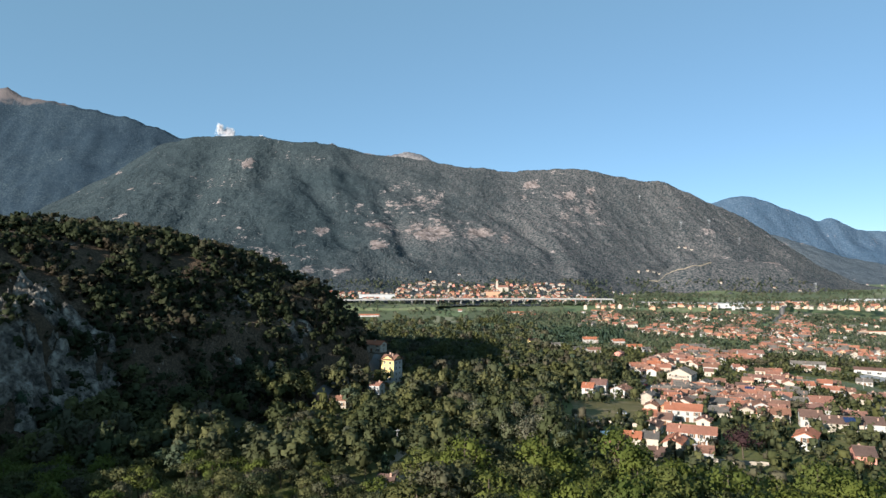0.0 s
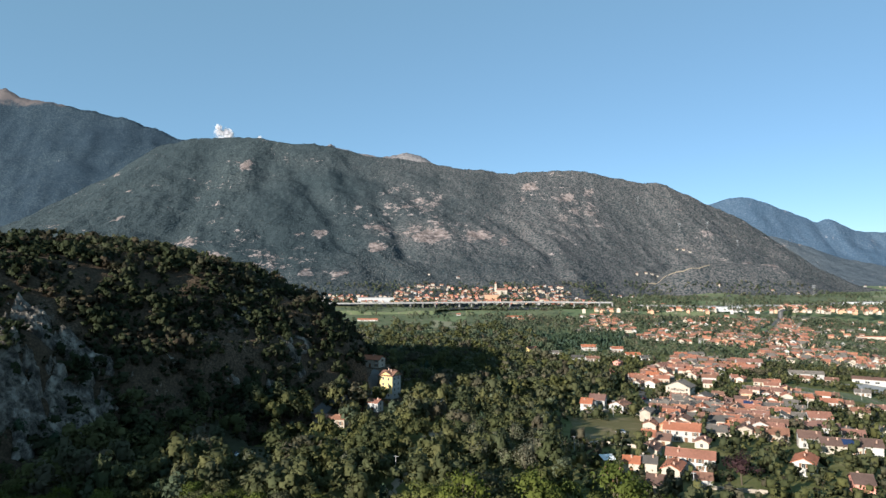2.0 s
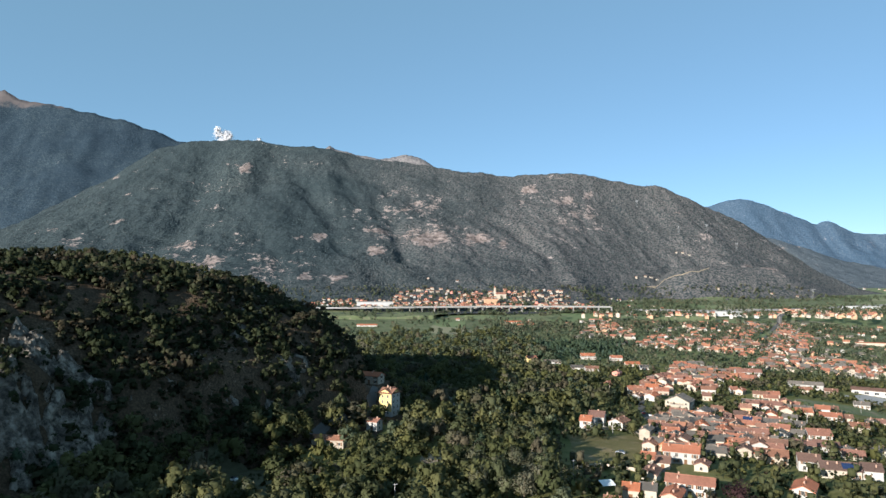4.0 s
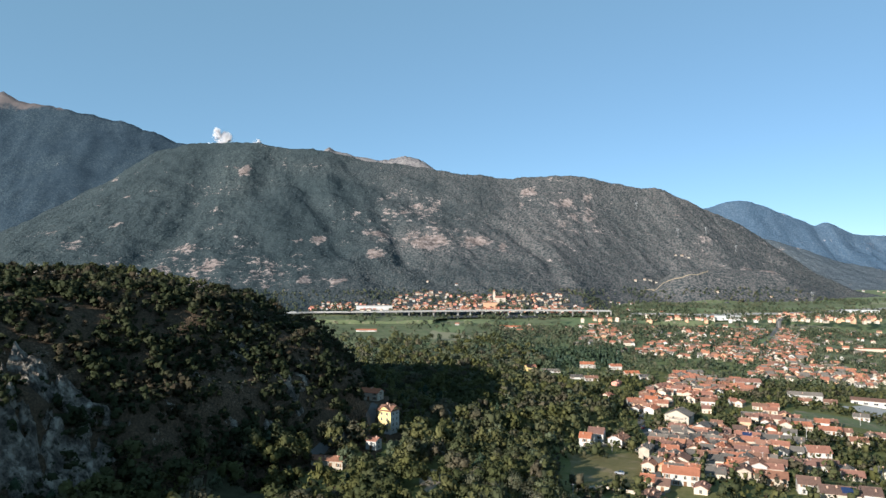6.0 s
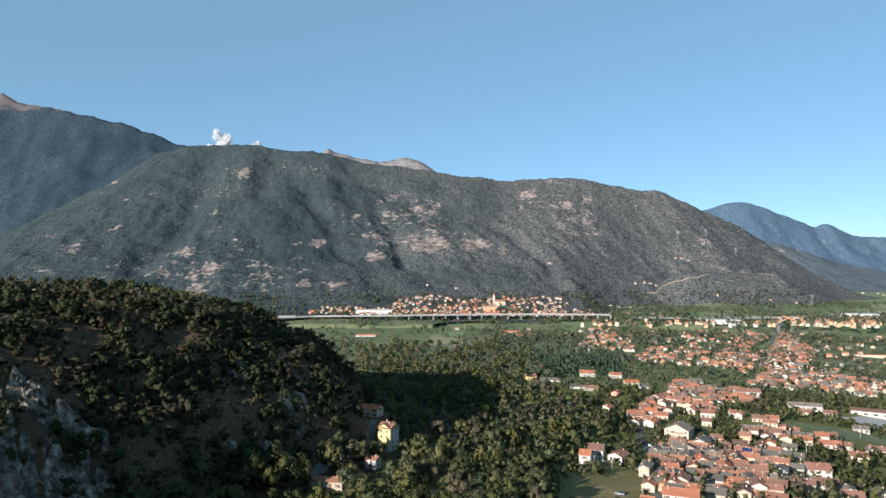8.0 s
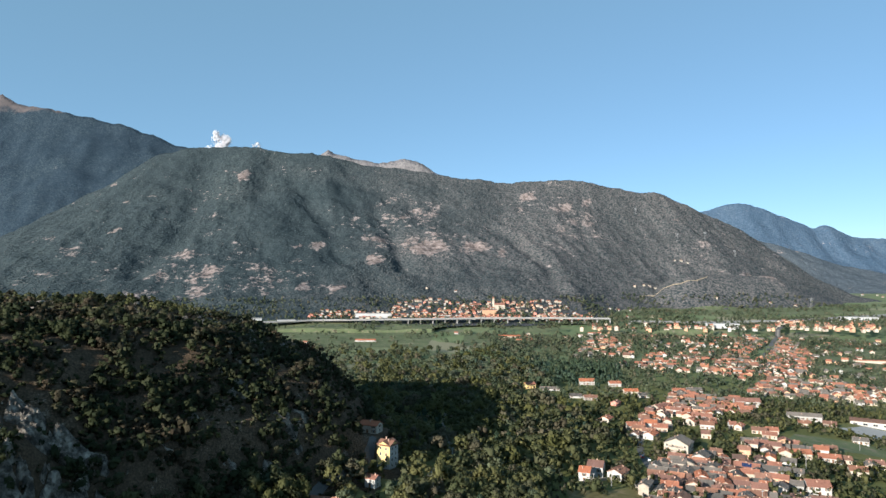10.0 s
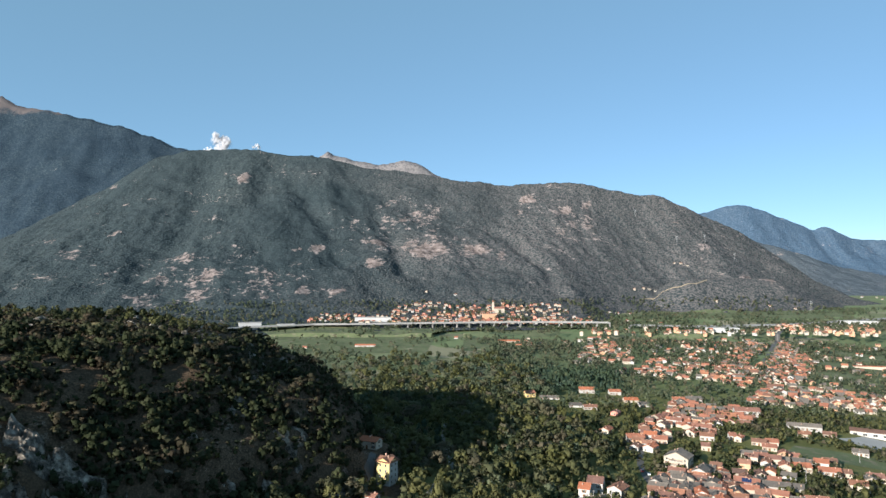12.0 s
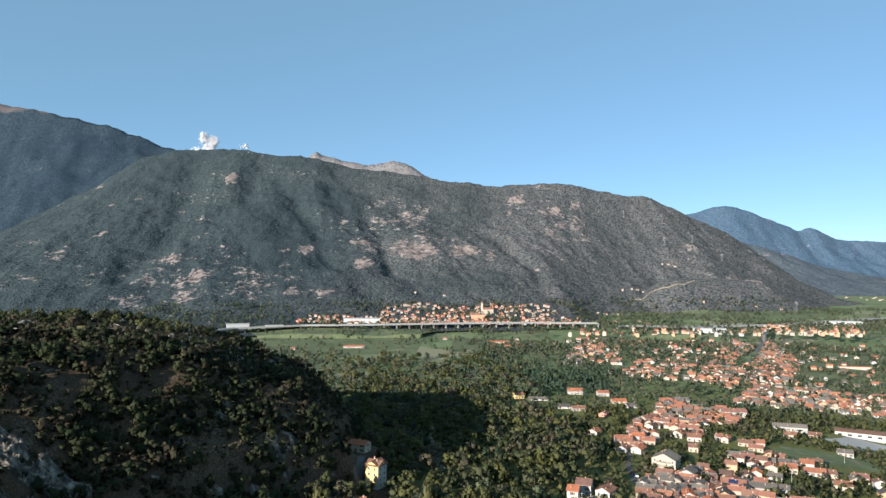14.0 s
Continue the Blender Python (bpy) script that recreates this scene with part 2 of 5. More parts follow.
M_FAR = forest_rock("bare_peaks", ((0.090, 0.088, 0.098), (0.140, 0.132, 0.138), (0.175, 0.166, 0.170)),
                    ((0.130, 0.122, 0.124), (0.185, 0.172, 0.170), (0.240, 0.224, 0.220)), 0.95)
# the blue of distant haze is painted into the next two materials
M_EAST = forest_rock("distant_haze_forest", ((0.049, 0.084, 0.127), (0.084, 0.121, 0.171), (0.130, 0.167, 0.209)),
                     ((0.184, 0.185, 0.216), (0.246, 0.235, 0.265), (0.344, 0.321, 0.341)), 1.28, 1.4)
M_TAIL = forest_rock("far_haze_tinted_forest", ((0.070, 0.086, 0.102), (0.108, 0.124, 0.136), (0.160, 0.172, 0.176)),
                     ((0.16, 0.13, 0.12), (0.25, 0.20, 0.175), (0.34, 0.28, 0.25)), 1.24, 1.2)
M_HILL = forest_rock("hill_scrub", ((0.050, 0.037, 0.025), (0.102, 0.071, 0.047), (0.185, 0.128, 0.086)),
                     ((0.06, 0.05, 0.042), (0.12, 0.10, 0.08), (0.24, 0.20, 0.16)), 1.24, 0.12)


def ground_material():
    m, n, l, p = mat("valley_ground", 0.95, 0.1)
    pos = n.new("ShaderNodeNewGeometry").outputs["Position"]
    mp = n.new("ShaderNodeMapping")
    mp.inputs["Scale"].default_value = (0.011, 0.0075, 0.0)
    mp.inputs["Rotation"].default_value = (0, 0, 0.35)
    l.new(pos, mp.inputs[0])
    cells = n.new("ShaderNodeTexVoronoi")
    cells.distance = "CHEBYCHEV"
    cells.inputs["Scale"].default_value = 1.0
    l.new(mp.outputs[0], cells.inputs["Vector"])
    sep = n.new("ShaderNodeSeparateColor")
    l.new(cells.outputs["Color"], sep.inputs[0])
    f = ramp(n, [(0.0, (0.125, 0.161, 0.085)), (0.35, (0.165, 0.218, 0.106)), (0.6, (0.200, 0.223, 0.127)), (0.85, (0.141, 0.161, 0.089)), (1.0, (0.298, 0.269, 0.187))])
    l.new(sep.outputs[0], f.inputs[0])
    fine = noise_node(n, l, 0.25, 6, 0.7)
    big = noise_node(n, l, 0.02, 5, 0.6)
    rough = ramp(n, [(0.3, (0.058, 0.071, 0.021)), (0.48, (0.124, 0.127, 0.044)), (0.6, (0.169, 0.153, 0.065)), (0.72, (0.273, 0.212, 0.121))])
    l.new(mix(n, l, 0.5, fine.outputs[0], big.outputs[0]), rough.inputs[0])
    sxyz = n.new("ShaderNodeSeparateXYZ")
    l.new(pos, sxyz.inputs[0])
    far = step(n, l, sxyz.outputs[1], 620.0, 1000.0)
    col = mix(n, l, far, rough.outputs[0], f.outputs[0])
    col = mix(n, l, 0.22, col, rough.outputs[0])
    l.new(col, p.inputs["Base Color"])
    bump(n, l, p, fine.outputs[0], 0.5, 0.8)
    return m


M_GROUND = ground_material()


def leaf_material(name, stops, translucent=0.34):
    """Leaves whose colour runs over the stops by tree ("tint") and varies from leaf to leaf."""
    m, n, l, p = mat(name, 0.75, 0.12)
    at = n.new("ShaderNodeAttribute")
    at.attribute_name = "tint"
    g = n.new("ShaderNodeNewGeometry")
    oi = n.new("ShaderNodeObjectInfo")
    add = n.new("ShaderNodeMath")
    add.operation = "ADD"
    l.new(at.outputs["Fac"], add.inputs[0])
    l.new(oi.outputs["Random"], add.inputs[1])
    fr = n.new("ShaderNodeMath")
    fr.operation = "FRACT"
    l.new(add.outputs[0], fr.inputs[0])
    r = ramp(n, stops)
    l.new(fr.outputs[0], r.inputs[0])
    hsv = n.new("ShaderNodeHueSaturation")
    v = n.new("ShaderNodeMapRange")
    v.inputs[3].default_value, v.inputs[4].default_value = 0.86, 1.14
    l.new(g.outputs["Random Per Island"], v.inputs[0])
    l.new(v.outputs[0], hsv.inputs["Value"])
    l.new(r.outputs[0], hsv.inputs["Color"])
    l.new(hsv.outputs[0], p.inputs["Base Color"])
    tr = n.new("ShaderNodeBsdfTranslucent")
    l.new(hsv.outputs[0], tr.inputs[0])
    ms = n.new("ShaderNodeMixShader")
    ms.inputs[0].default_value = translucent
    l.new(p.outputs[0], ms.inputs[1])
    l.new(tr.outputs[0], ms.inputs[2])
    l.new(ms.outputs[0], n["Material Output"].inputs[0])
    return m


M_LEAF = leaf_material("broad_leaves", [(0.0, (0.049, 0.059, 0.026)), (0.22, (0.109, 0.108, 0.037)), (0.4, (0.066, 0.075, 0.037)), (0.6, (0.132, 0.128, 0.051)),
                                        (0.75, (0.070, 0.080, 0.037)), (0.9, (0.122, 0.108, 0.068)), (0.96, (0.107, 0.089, 0.058)), (1.0, (0.043, 0.052, 0.029))])
# yellow-green leaves, brightened in colour to stand in for sunlight on them
M_SUNLIT_LEAF = leaf_material("sunlit_green_leaves", [(0.0, (0.077, 0.100, 0.023)), (0.3, (0.136, 0.153, 0.031)), (0.55, (0.096, 0.116, 0.028)), (0.8, (0.158, 0.166, 0.042)), (1.0, (0.083, 0.097, 0.031))], 0.4)
M_BUSH = leaf_material("scrub_leaves", [(0.0, (0.026, 0.034, 0.016)), (0.4, (0.042, 0.049, 0.022)), (0.7, (0.055, 0.059, 0.031)), (0.88, (0.071, 0.054, 0.035)), (1.0, (0.024, 0.032, 0.018))])
# paler, bluer leaves: haze over the far valley mixed into the colour
M_HAZE_LEAF = leaf_material("haze_tinted_leaves", [(0.0, (0.069, 0.090, 0.055)), (0.4, (0.100, 0.119, 0.069)), (0.7, (0.128, 0.141, 0.081)), (0.9, (0.145, 0.132, 0.087)), (1.0, (0.067, 0.084, 0.055))])
M_WILLOW = leaf_material("grey_willow_leaves", [(0.0, (0.140, 0.139, 0.084)), (0.5, (0.181, 0.169, 0.112)), (1.0, (0.121, 0.133, 0.067))])
M_FIR = leaf_material("dark_fir_needles", [(0.0, (0.034, 0.054, 0.030)), (0.5, (0.053, 0.075, 0.044)), (1.0, (0.045, 0.070, 0.049))], 0.1)
M_COPPER = leaf_material("copper_leaves", [(0.0, (0.042, 0.025, 0.027)), (1.0, (0.059, 0.030, 0.031))])


def plain(name, color, rough=0.85, var=0.25, scale=1.2, spec=0.2, bumpy=0.0):
    m, n, l, p = mat(name, rough, spec)
    t = noise_node(n, l, scale, 6, 0.65)
    t2 = noise_node(n, l, scale * 0.12, 4, 0.6)
    oi = n.new("ShaderNodeObjectInfo")
    dark = tuple(c * (1 - var) for c in color)
    light = tuple(min(1, c * (1 + var)) for c in color)
    r = ramp(n, [(0.3, dark), (0.7, light)])
    l.new(mix(n, l, 0.5, t.outputs[0], t2.outputs[0]), r.inputs[0])
    hsv = n.new("ShaderNodeHueSaturation")
    v = n.new("ShaderNodeMapRange")
    v.inputs[3].default_value, v.inputs[4].default_value = 1 - var * 0.6, 1 + var * 0.4
    l.new(oi.outputs["Random"], v.inputs[0])
    l.new(v.outputs[0], hsv.inputs["Value"])
    l.new(r.outputs[0], hsv.inputs["Color"])
    l.new(hsv.outputs[0], p.inputs["Base Color"])
    if bumpy:
        bump(n, l, p, t.outputs[0], 0.6, bumpy)
    return m


M_BARK = plain("bark", (0.11, 0.085, 0.06), 0.95, 0.3, 3.0)


# ---- structure: the land ----
def sheet(name, fn, rs, angles, material, label, skirt=0.0):
    """A sheet of land on a fan of directions (degrees from +y) and distances."""
    a = np.radians(np.asarray(angles))
    R, A = np.meshgrid(rs, a)
    X, Y = R * np.sin(A), R * np.cos(A)
    Z = fn(X, Y)
    na, nr = X.shape
    me = bpy.data.meshes.new(name)
    verts = np.stack([X, Y, Z], -1).reshape(-1, 3)
    i, j = np.meshgrid(np.arange(na - 1), np.arange(nr - 1), indexing="ij")
    k = (i * nr + j).reshape(-1)
    faces = np.stack([k, k + 1, k + nr + 1, k + nr], -1)
    fill(me, verts, faces)
    me.materials.append(material)
    me.polygons.foreach_set("use_smooth", np.ones(len(me.polygons), bool))
    me.update()
    return tagged(new(name, me), label, kind="structure")


def fill(me, verts, faces):
    """Quads or triangles from arrays into a mesh."""
    w = faces.shape[1]
    me.vertices.add(len(verts))
    me.vertices.foreach_set("co", np.ascontiguousarray(verts, np.float32).reshape(-1))
    me.loops.add(faces.size)
    me.loops.foreach_set("vertex_index", np.ascontiguousarray(faces, np.int32).reshape(-1))
    me.polygons.add(len(faces))
    me.polygons.foreach_set("loop_start", np.arange(0, faces.size, w, dtype=np.int32))
    me.polygons.foreach_set("loop_total", np.full(len(faces), w, np.int32))
    me.update(calc_edges=True)


around = np.concatenate([np.arange(-180, -50, 5.0), np.arange(-50, 50, 0.5), np.arange(50, 181, 5.0)])
sheet("ground", valley, np.concatenate([[0.0], np.geomspace(1.0, 5600, 210)]), around, M_GROUND, "green valley floor with fields, meadows and rough grass")


def box_sheet(name, fn, x0, x1, nx, y0, y1, ny, material, label):
    X, Y = np.meshgrid(np.linspace(x0, x1, nx), np.linspace(y0, y1, ny), indexing="ij")
    Z = fn(X, Y)
    me = bpy.data.meshes.new(name)
    i, j = np.meshgrid(np.arange(nx - 1), np.arange(ny - 1), indexing="ij")
    k = (i * ny + j).reshape(-1)
    fill(me, np.stack([X, Y, Z], -1).reshape(-1, 3), np.stack([k, k + ny, k + ny + 1, k + 1], -1))
    me.materials.append(material)
    me.polygons.foreach_set("use_smooth", np.ones(len(me.polygons), bool))
    me.update()
    return tagged(new(name, me), label, kind="structure")


box_sheet("hill", hill, -480, 30, 270, 110, 640, 260, M_HILL, "rocky wooded hill with dry grass and scrub")
box_sheet("hillside", shade_slope, -1300, -150, 90, -700, 440, 90, M_HILL, "steep mountain side beside the hill")


def bare_rock(x, y, z):
    """How bare the long mountain is, 0 to 1."""
    rock = np.zeros(np.shape(x))
    wx, wz = x + 42 * fbm(x / 45, y / 60, 5, 0.7), z + 26 * fbm(x / 45 + 9, y / 60, 5, 0.7)
    for cx, cz, rx, rz, a in CLIFFS + STONY:
        rock = np.maximum(rock, a * np.exp(-(((wx - cx) / (0.98 * rx)) ** 2 + ((wz - cz) / (0.98 * rz)) ** 2) ** 1.5))
    return rock


def mountain_sheet(nx, ns):
    """The long mountain on a net that follows its foot and its crest, with its bare rock marked."""
    X, S = np.meshgrid(np.concatenate([np.linspace(-2500, -1700, 60)[:-1], np.linspace(-1700, 1700, nx), np.linspace(1700, 1900, 12)[1:]]), np.linspace(-0.12, 1.15, ns), indexing="ij")
    Y = foot_main(X) + S * (crest_main(X) - foot_main(X))
    Z = range_main(X, Y)
    m = len(X)
    me = bpy.data.meshes.new("mountain")
    i, j = np.meshgrid(np.arange(m - 1), np.arange(ns - 1), indexing="ij")
    k = (i * ns + j).reshape(-1)
    fill(me, np.stack([X, Y, Z], -1).reshape(-1, 3), np.stack([k, k + ns, k + ns + 1, k + 1], -1))
    rock = bare_rock(X, Y, Z)
    me.attributes.new("rock", "FLOAT", "POINT").data.foreach_set("value", np.ascontiguousarray(rock.reshape(-1), np.float32))
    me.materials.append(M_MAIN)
    me.polygons.foreach_set("use_smooth", np.ones(len(me.polygons), bool))
    me.update()
    return tagged(new("mountain", me), "long forested mountain with pale rock outcrops", kind="structure")


mountain_sheet(580, 215)
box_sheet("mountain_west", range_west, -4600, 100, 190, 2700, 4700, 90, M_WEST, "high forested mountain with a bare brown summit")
box_sheet("peaks_far", peaks_far, -1700, 700, 300, 4200, 4980, 40, M_FAR, "bare pale rocky summits far behind the ridge")
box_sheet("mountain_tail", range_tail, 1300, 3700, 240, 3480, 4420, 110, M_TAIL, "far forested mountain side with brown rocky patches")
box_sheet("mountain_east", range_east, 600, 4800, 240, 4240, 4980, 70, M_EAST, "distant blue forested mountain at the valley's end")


# ---- helpers for things ----
def part(name, bm, material, parent=None, label=""):
    """Links a bmesh as one mesh object under a thing or a part."""
    me = bpy.data.meshes.new(name)
    bm.to_mesh(me)
    bm.free()
    for m in material if isinstance(material, (list, tuple)) else [material]:
        me.materials.append(m)
    ob = new(name, me)
    if parent:
        ob.parent = parent
    return tagged(ob, label)


def share(name, me, parent, loc, rz=0.0, scale=(1, 1, 1)):
    """One more object on a mesh that alike parts share."""
    ob = new(name, me)
    ob.parent = parent
    ob.location, ob.rotation_euler, ob.scale = loc, (0, 0, rz), scale
    return ob


def box(bm, x0, x1, y0, y1, z0, z1, mat_index=0):
    vs = [bm.verts.new((x, y, z)) for x in (x0, x1) for y in (y0, y1) for z in (z0, z1)]
    for f in ((0, 1, 3, 2), (4, 6, 7, 5), (0, 4, 5, 1), (2, 3, 7, 6), (0, 2, 6, 4), (1, 5, 7, 3)):
        bm.faces.new([vs[i] for i in f]).material_index = mat_index


def prism(bm, profile, x0, x1):
    """A profile of (y, z) drawn out along x."""
    a = [bm.verts.new((x0, y, z)) for y, z in profile]
    b = [bm.verts.new((x1, y, z)) for y, z in profile]
    n = len(profile)
    bm.faces.new(a[::-1])
    bm.faces.new(b)
    for i in range(n):
        bm.faces.new((a[i], a[(i + 1) % n], b[(i + 1) % n], b[i]))


# ---- plants ----
# a small rounded block of 6 quads, the shaded inside of a bough
_g = np.linspace(-1, 1, 2)
_pts, _quads = [], []
for _ax in range(3):
    for _sg in (-1, 1):
        _b = len(_pts)
        for _u in _g:
            for _w in _g:
                _p = [0, 0, 0]
                _p[_ax], _p[(_ax + 1) % 3], _p[(_ax + 2) % 3] = _sg, _u, _w * _sg
                _pts.append(_p)
        _quads.append([_b, _b + 2, _b + 3, _b + 1])
ROUND_V = np.array(_pts, float)
ROUND_V /= np.linalg.norm(ROUND_V, axis=1)[:, None]
ROUND_Q = np.array(_quads)


def crown(rng, quads, radius, tall, leaf, blobs=8, cone=0.0, core=0.92):
    """Leaf clumps on the skin of a heap of round boughs: verts and quads, its foot at z = 0."""
    c = rng.normal(size=(blobs, 3)) * np.array([0.42, 0.42, 0.28])
    c[0] = 0
    c[:, 2] = np.linspace(-0.42, 0.5, blobs) + c[:, 2] * 0.3
    rad = rng.uniform(0.36, 0.6, blobs) * (1 - 0.35 * np.abs(c[:, 2]))
    if blobs >= 14:
        c = rng.normal(size=(blobs, 3))
        c[:, 2] = np.abs(c[:, 2]) * 1.15 - 0.35
        c *= (rng.uniform(0.48, 0.72, blobs) / np.linalg.norm(c, axis=1))[:, None]
        rad = rng.uniform(0.20, 0.36, blobs)
    if cone:
        c[:, :2] *= (0.55 - c[:, 2:3]) * 0.9
        rad = (0.62 - c[:, 2]) * 0.62
    which = rng.choice(blobs, quads, p=rad ** 2 / (rad ** 2).sum())
    d = rng.normal(size=(quads, 3))
    d[:, 2] += 0.35
    d /= np.linalg.norm(d, axis=1)[:, None]
    depth = 1.12 - 0.5 * rng.random(quads)
    p = c[which] + d * rad[which, None] * depth[:, None]
    nrm = d * 0.7 + rng.normal(size=(quads, 3)) * 0.45 + np.array([0, 0, 0.25])
    nrm /= np.linalg.norm(nrm, axis=1)[:, None]
    t = np.cross(nrm, rng.normal(size=(quads, 3)))
    t /= np.linalg.norm(t, axis=1)[:, None]
    b = np.cross(nrm, t)
    s = leaf * rng.uniform(0.55, 1.35, (quads, 1))
    ctr = p * np.array([radius / 0.85, radius / 0.85, tall * 0.5]) + np.array([0, 0, tall * 0.5])
    face = np.cross(t, b)
    flip = (face * d).sum(1) < 0
    b[flip] *= -1
    k = rng.uniform(0.3, 1.0, (quads, 4, 1))
    v = np.stack([ctr - t * s * k[:, 0], ctr - b * s * k[:, 1] * 0.8, ctr + t * s * k[:, 2], ctr + b * s * k[:, 3] * 0.8], 1)
    up = d * 0.8 + nrm * 0.2 + c[which] * 0.75
    up /= np.linalg.norm(up, axis=1)[:, None]
    verts, faces, norms = [v.reshape(-1, 3)], [np.arange(quads * 4).reshape(-1, 4)], [np.repeat(up, 4, 0)]
    if core:
        for k in range(0, blobs, 3 if blobs > 10 else 2):
            sv = ROUND_V * rad[k] * core * rng.uniform(0.85, 1.15, (len(ROUND_V), 1))
            faces.append(ROUND_Q + sum(len(w) for w in verts))
            verts.append((c[k] + sv) * np.array([radius / 0.85, radius / 0.85, tall * 0.5]) + np.array([0, 0, tall * 0.5]))
            w = ROUND_V * 0.8 + c[k] * 0.75
            norms.append(w / np.linalg.norm(w, axis=1)[:, None])
    return np.concatenate(verts), np.concatenate(faces), np.concatenate(norms)


def trunk_mesh(name, rng, tall, girth):
    """A tapered trunk with four limbs that reach into the crown."""
    bm = bmesh.new()

    def limb(a, b, r0, r1):
        a, b = Vector(a), Vector(b)
        m = bmesh.ops.create_cone(bm, segments=6, radius1=r0, radius2=r1, depth=(b - a).length, cap_ends=False)
        q = (b - a).to_track_quat("Z", "Y").to_matrix().to_4x4()
        bmesh.ops.transform(bm, matrix=Matrix.Translation((a + b) / 2) @ q, verts=m["verts"])

    mid = (rng.normal() * 0.3, rng.normal() * 0.3, tall * 0.45)
    limb((0, 0, -1.0), mid, girth, girth * 0.7)
    limb(mid, (mid[0] * 1.5, mid[1] * 1.5, tall * 0.85), girth * 0.7, girth * 0.2)
    for k in range(4):
        a = k * 1.57 + rng.uniform(-0.5, 0.5)
        limb((mid[0], mid[1], tall * rng.uniform(0.3, 0.5)), (math.cos(a) * tall * 0.24, math.sin(a) * tall * 0.24, tall * rng.uniform(0.58, 0.78)), girth * 0.45, girth * 0.12)
    me = bpy.data.meshes.new(name)
    bm.to_mesh(me)
    bm.free()
    me.materials.append(M_BARK)
    return me


def leaf_mesh(name, verts, quads, normals, material, tint=None):
    """Leaves that are shaded round, as the boughs they sit on."""
    me = bpy.data.meshes.new(name)
    fill(me, verts, quads)
    me.polygons.foreach_set("use_smooth", np.ones(len(me.polygons), bool))
    me.normals_split_custom_set_from_vertices(normals)
    me.materials.append(material)
    if tint is not None:
        at = me.attributes.new("tint", "FLOAT", "POINT")
        at.data.foreach_set("value", np.ascontiguousarray(tint, np.float32))
    return me


def make_tree(rng, tall, wide, quads, leaf, material, name="tree", label="", blobs=8, cone=0.0):
    root = tagged(new(name), label or "leafy green broad-leaved tree in the wood", "tree")
    t = new("trunk", trunk_mesh("trunk", rng, tall, 0.018 * tall + 0.08))
    t.parent = root
    v, q, nn = crown(rng, quads, wide, tall * (0.92 if cone else 0.8), leaf, blobs, cone=cone, core=0.55)
    c = new("crown", leaf_mesh("crown", v + np.array([0, 0, tall * (0.06 if cone else 0.2)]), q, nn, material))
    c.parent = root
    return root


def scatter(name, spots, templates, material, label, category, rng, sizes):
    """Many plants joined into one mesh of kind stuff; spots are rows of x, y."""
    vs, qs, ts, ns, base = [], [], [], [], 0
    z = height(spots[:, 0], spots[:, 1])
    for (x, y), h in zip(spots, z):
        v, q, nn = templates[rng.integers(len(templates))]
        s = rng.uniform(*sizes)
        a = rng.uniform(0, 6.283)
        rot = np.array([[math.cos(a), math.sin(a), 0], [-math.sin(a), math.cos(a), 0], [0, 0, 1]])
        w = (v @ rot) * np.array([s * rng.uniform(0.85, 1.15), s * rng.uniform(0.85, 1.15), s * rng.uniform(0.8, 1.25)])
        vs.append(w + np.array([x, y, h - 0.3]))
        ns.append(nn @ rot)
        qs.append(q + base)
        ts.append(np.full(len(v), (float(vnoise(np.array([x / 38.0]), np.array([y / 38.0]))[0]) * 1.6 + rng.random() * 0.4) % 1.0))
        base += len(v)
    me = leaf_mesh(name, np.concatenate(vs), np.concatenate(qs), np.concatenate(ns), material, np.concatenate(ts))
    return tagged(new(name, me), label, category, kind="stuff")


def spread(rng, x0, x1, y0, y1, gap, keep):
    """Jittered spots about gap apart in a stretch of the plan, where keep(x, y) is above a random number."""
    gx, gy = np.meshgrid(np.arange(x0, x1, gap), np.arange(y0, y1, gap))
    p = np.stack([gx.ravel(), gy.ravel()], 1) + rng.uniform(-0.45, 0.45, (gx.size, 2)) * gap
    return p[rng.random(len(p)) < keep(p[:, 0], p[:, 1])]


TAKEN = []      # houses, open ground and camera sight lines: centres and radii kept free of trees


def free(x, y, margin=1.0):
    ok = np.ones(len(x), bool)
    for cx, cy, r in TAKEN:
        ok &= (x - cx) ** 2 + (y - cy) ** 2 > (r + margin) ** 2
    return ok


# ---- houses ----
def roof_material(name, color):
    m, n, l, p = mat(name, 0.85, 0.15)
    oc = n.new("ShaderNodeTexCoord").outputs["Object"]
    w = n.new("ShaderNodeTexWave")
    w.inputs["Scale"].default_value, w.inputs["Distortion"].default_value = 1.1, 0.6
    l.new(oc, w.inputs["Vector"])
    t = noise_node(n, l, 1.3, 6, 0.7)
    t2 = noise_node(n, l, 0.16, 4, 0.6)
    r = ramp(n, [(0.25, tuple(c * 0.55 for c in color)), (0.5, color), (0.75, tuple(min(1, c * 1.35) for c in color))])
    l.new(mix(n, l, 0.45, t.outputs[0], t2.outputs[0]), r.inputs[0])
    oi = n.new("ShaderNodeObjectInfo")
    hs = n.new("ShaderNodeHueSaturation")
    for sock, lo, hi in (("Value", 0.62, 1.28), ("Saturation", 0.75, 1.1)):
        v = n.new("ShaderNodeMapRange")
        v.inputs[3].default_value, v.inputs[4].default_value = lo, hi
        l.new(oi.outputs["Random"], v.inputs[0])
        l.new(v.outputs[0], hs.inputs[sock])
    l.new(mix(n, l, 0.18, r.outputs[0], w.outputs["Color"], "MULTIPLY"), hs.inputs["Color"])
    l.new(hs.outputs[0], p.inputs["Base Color"])
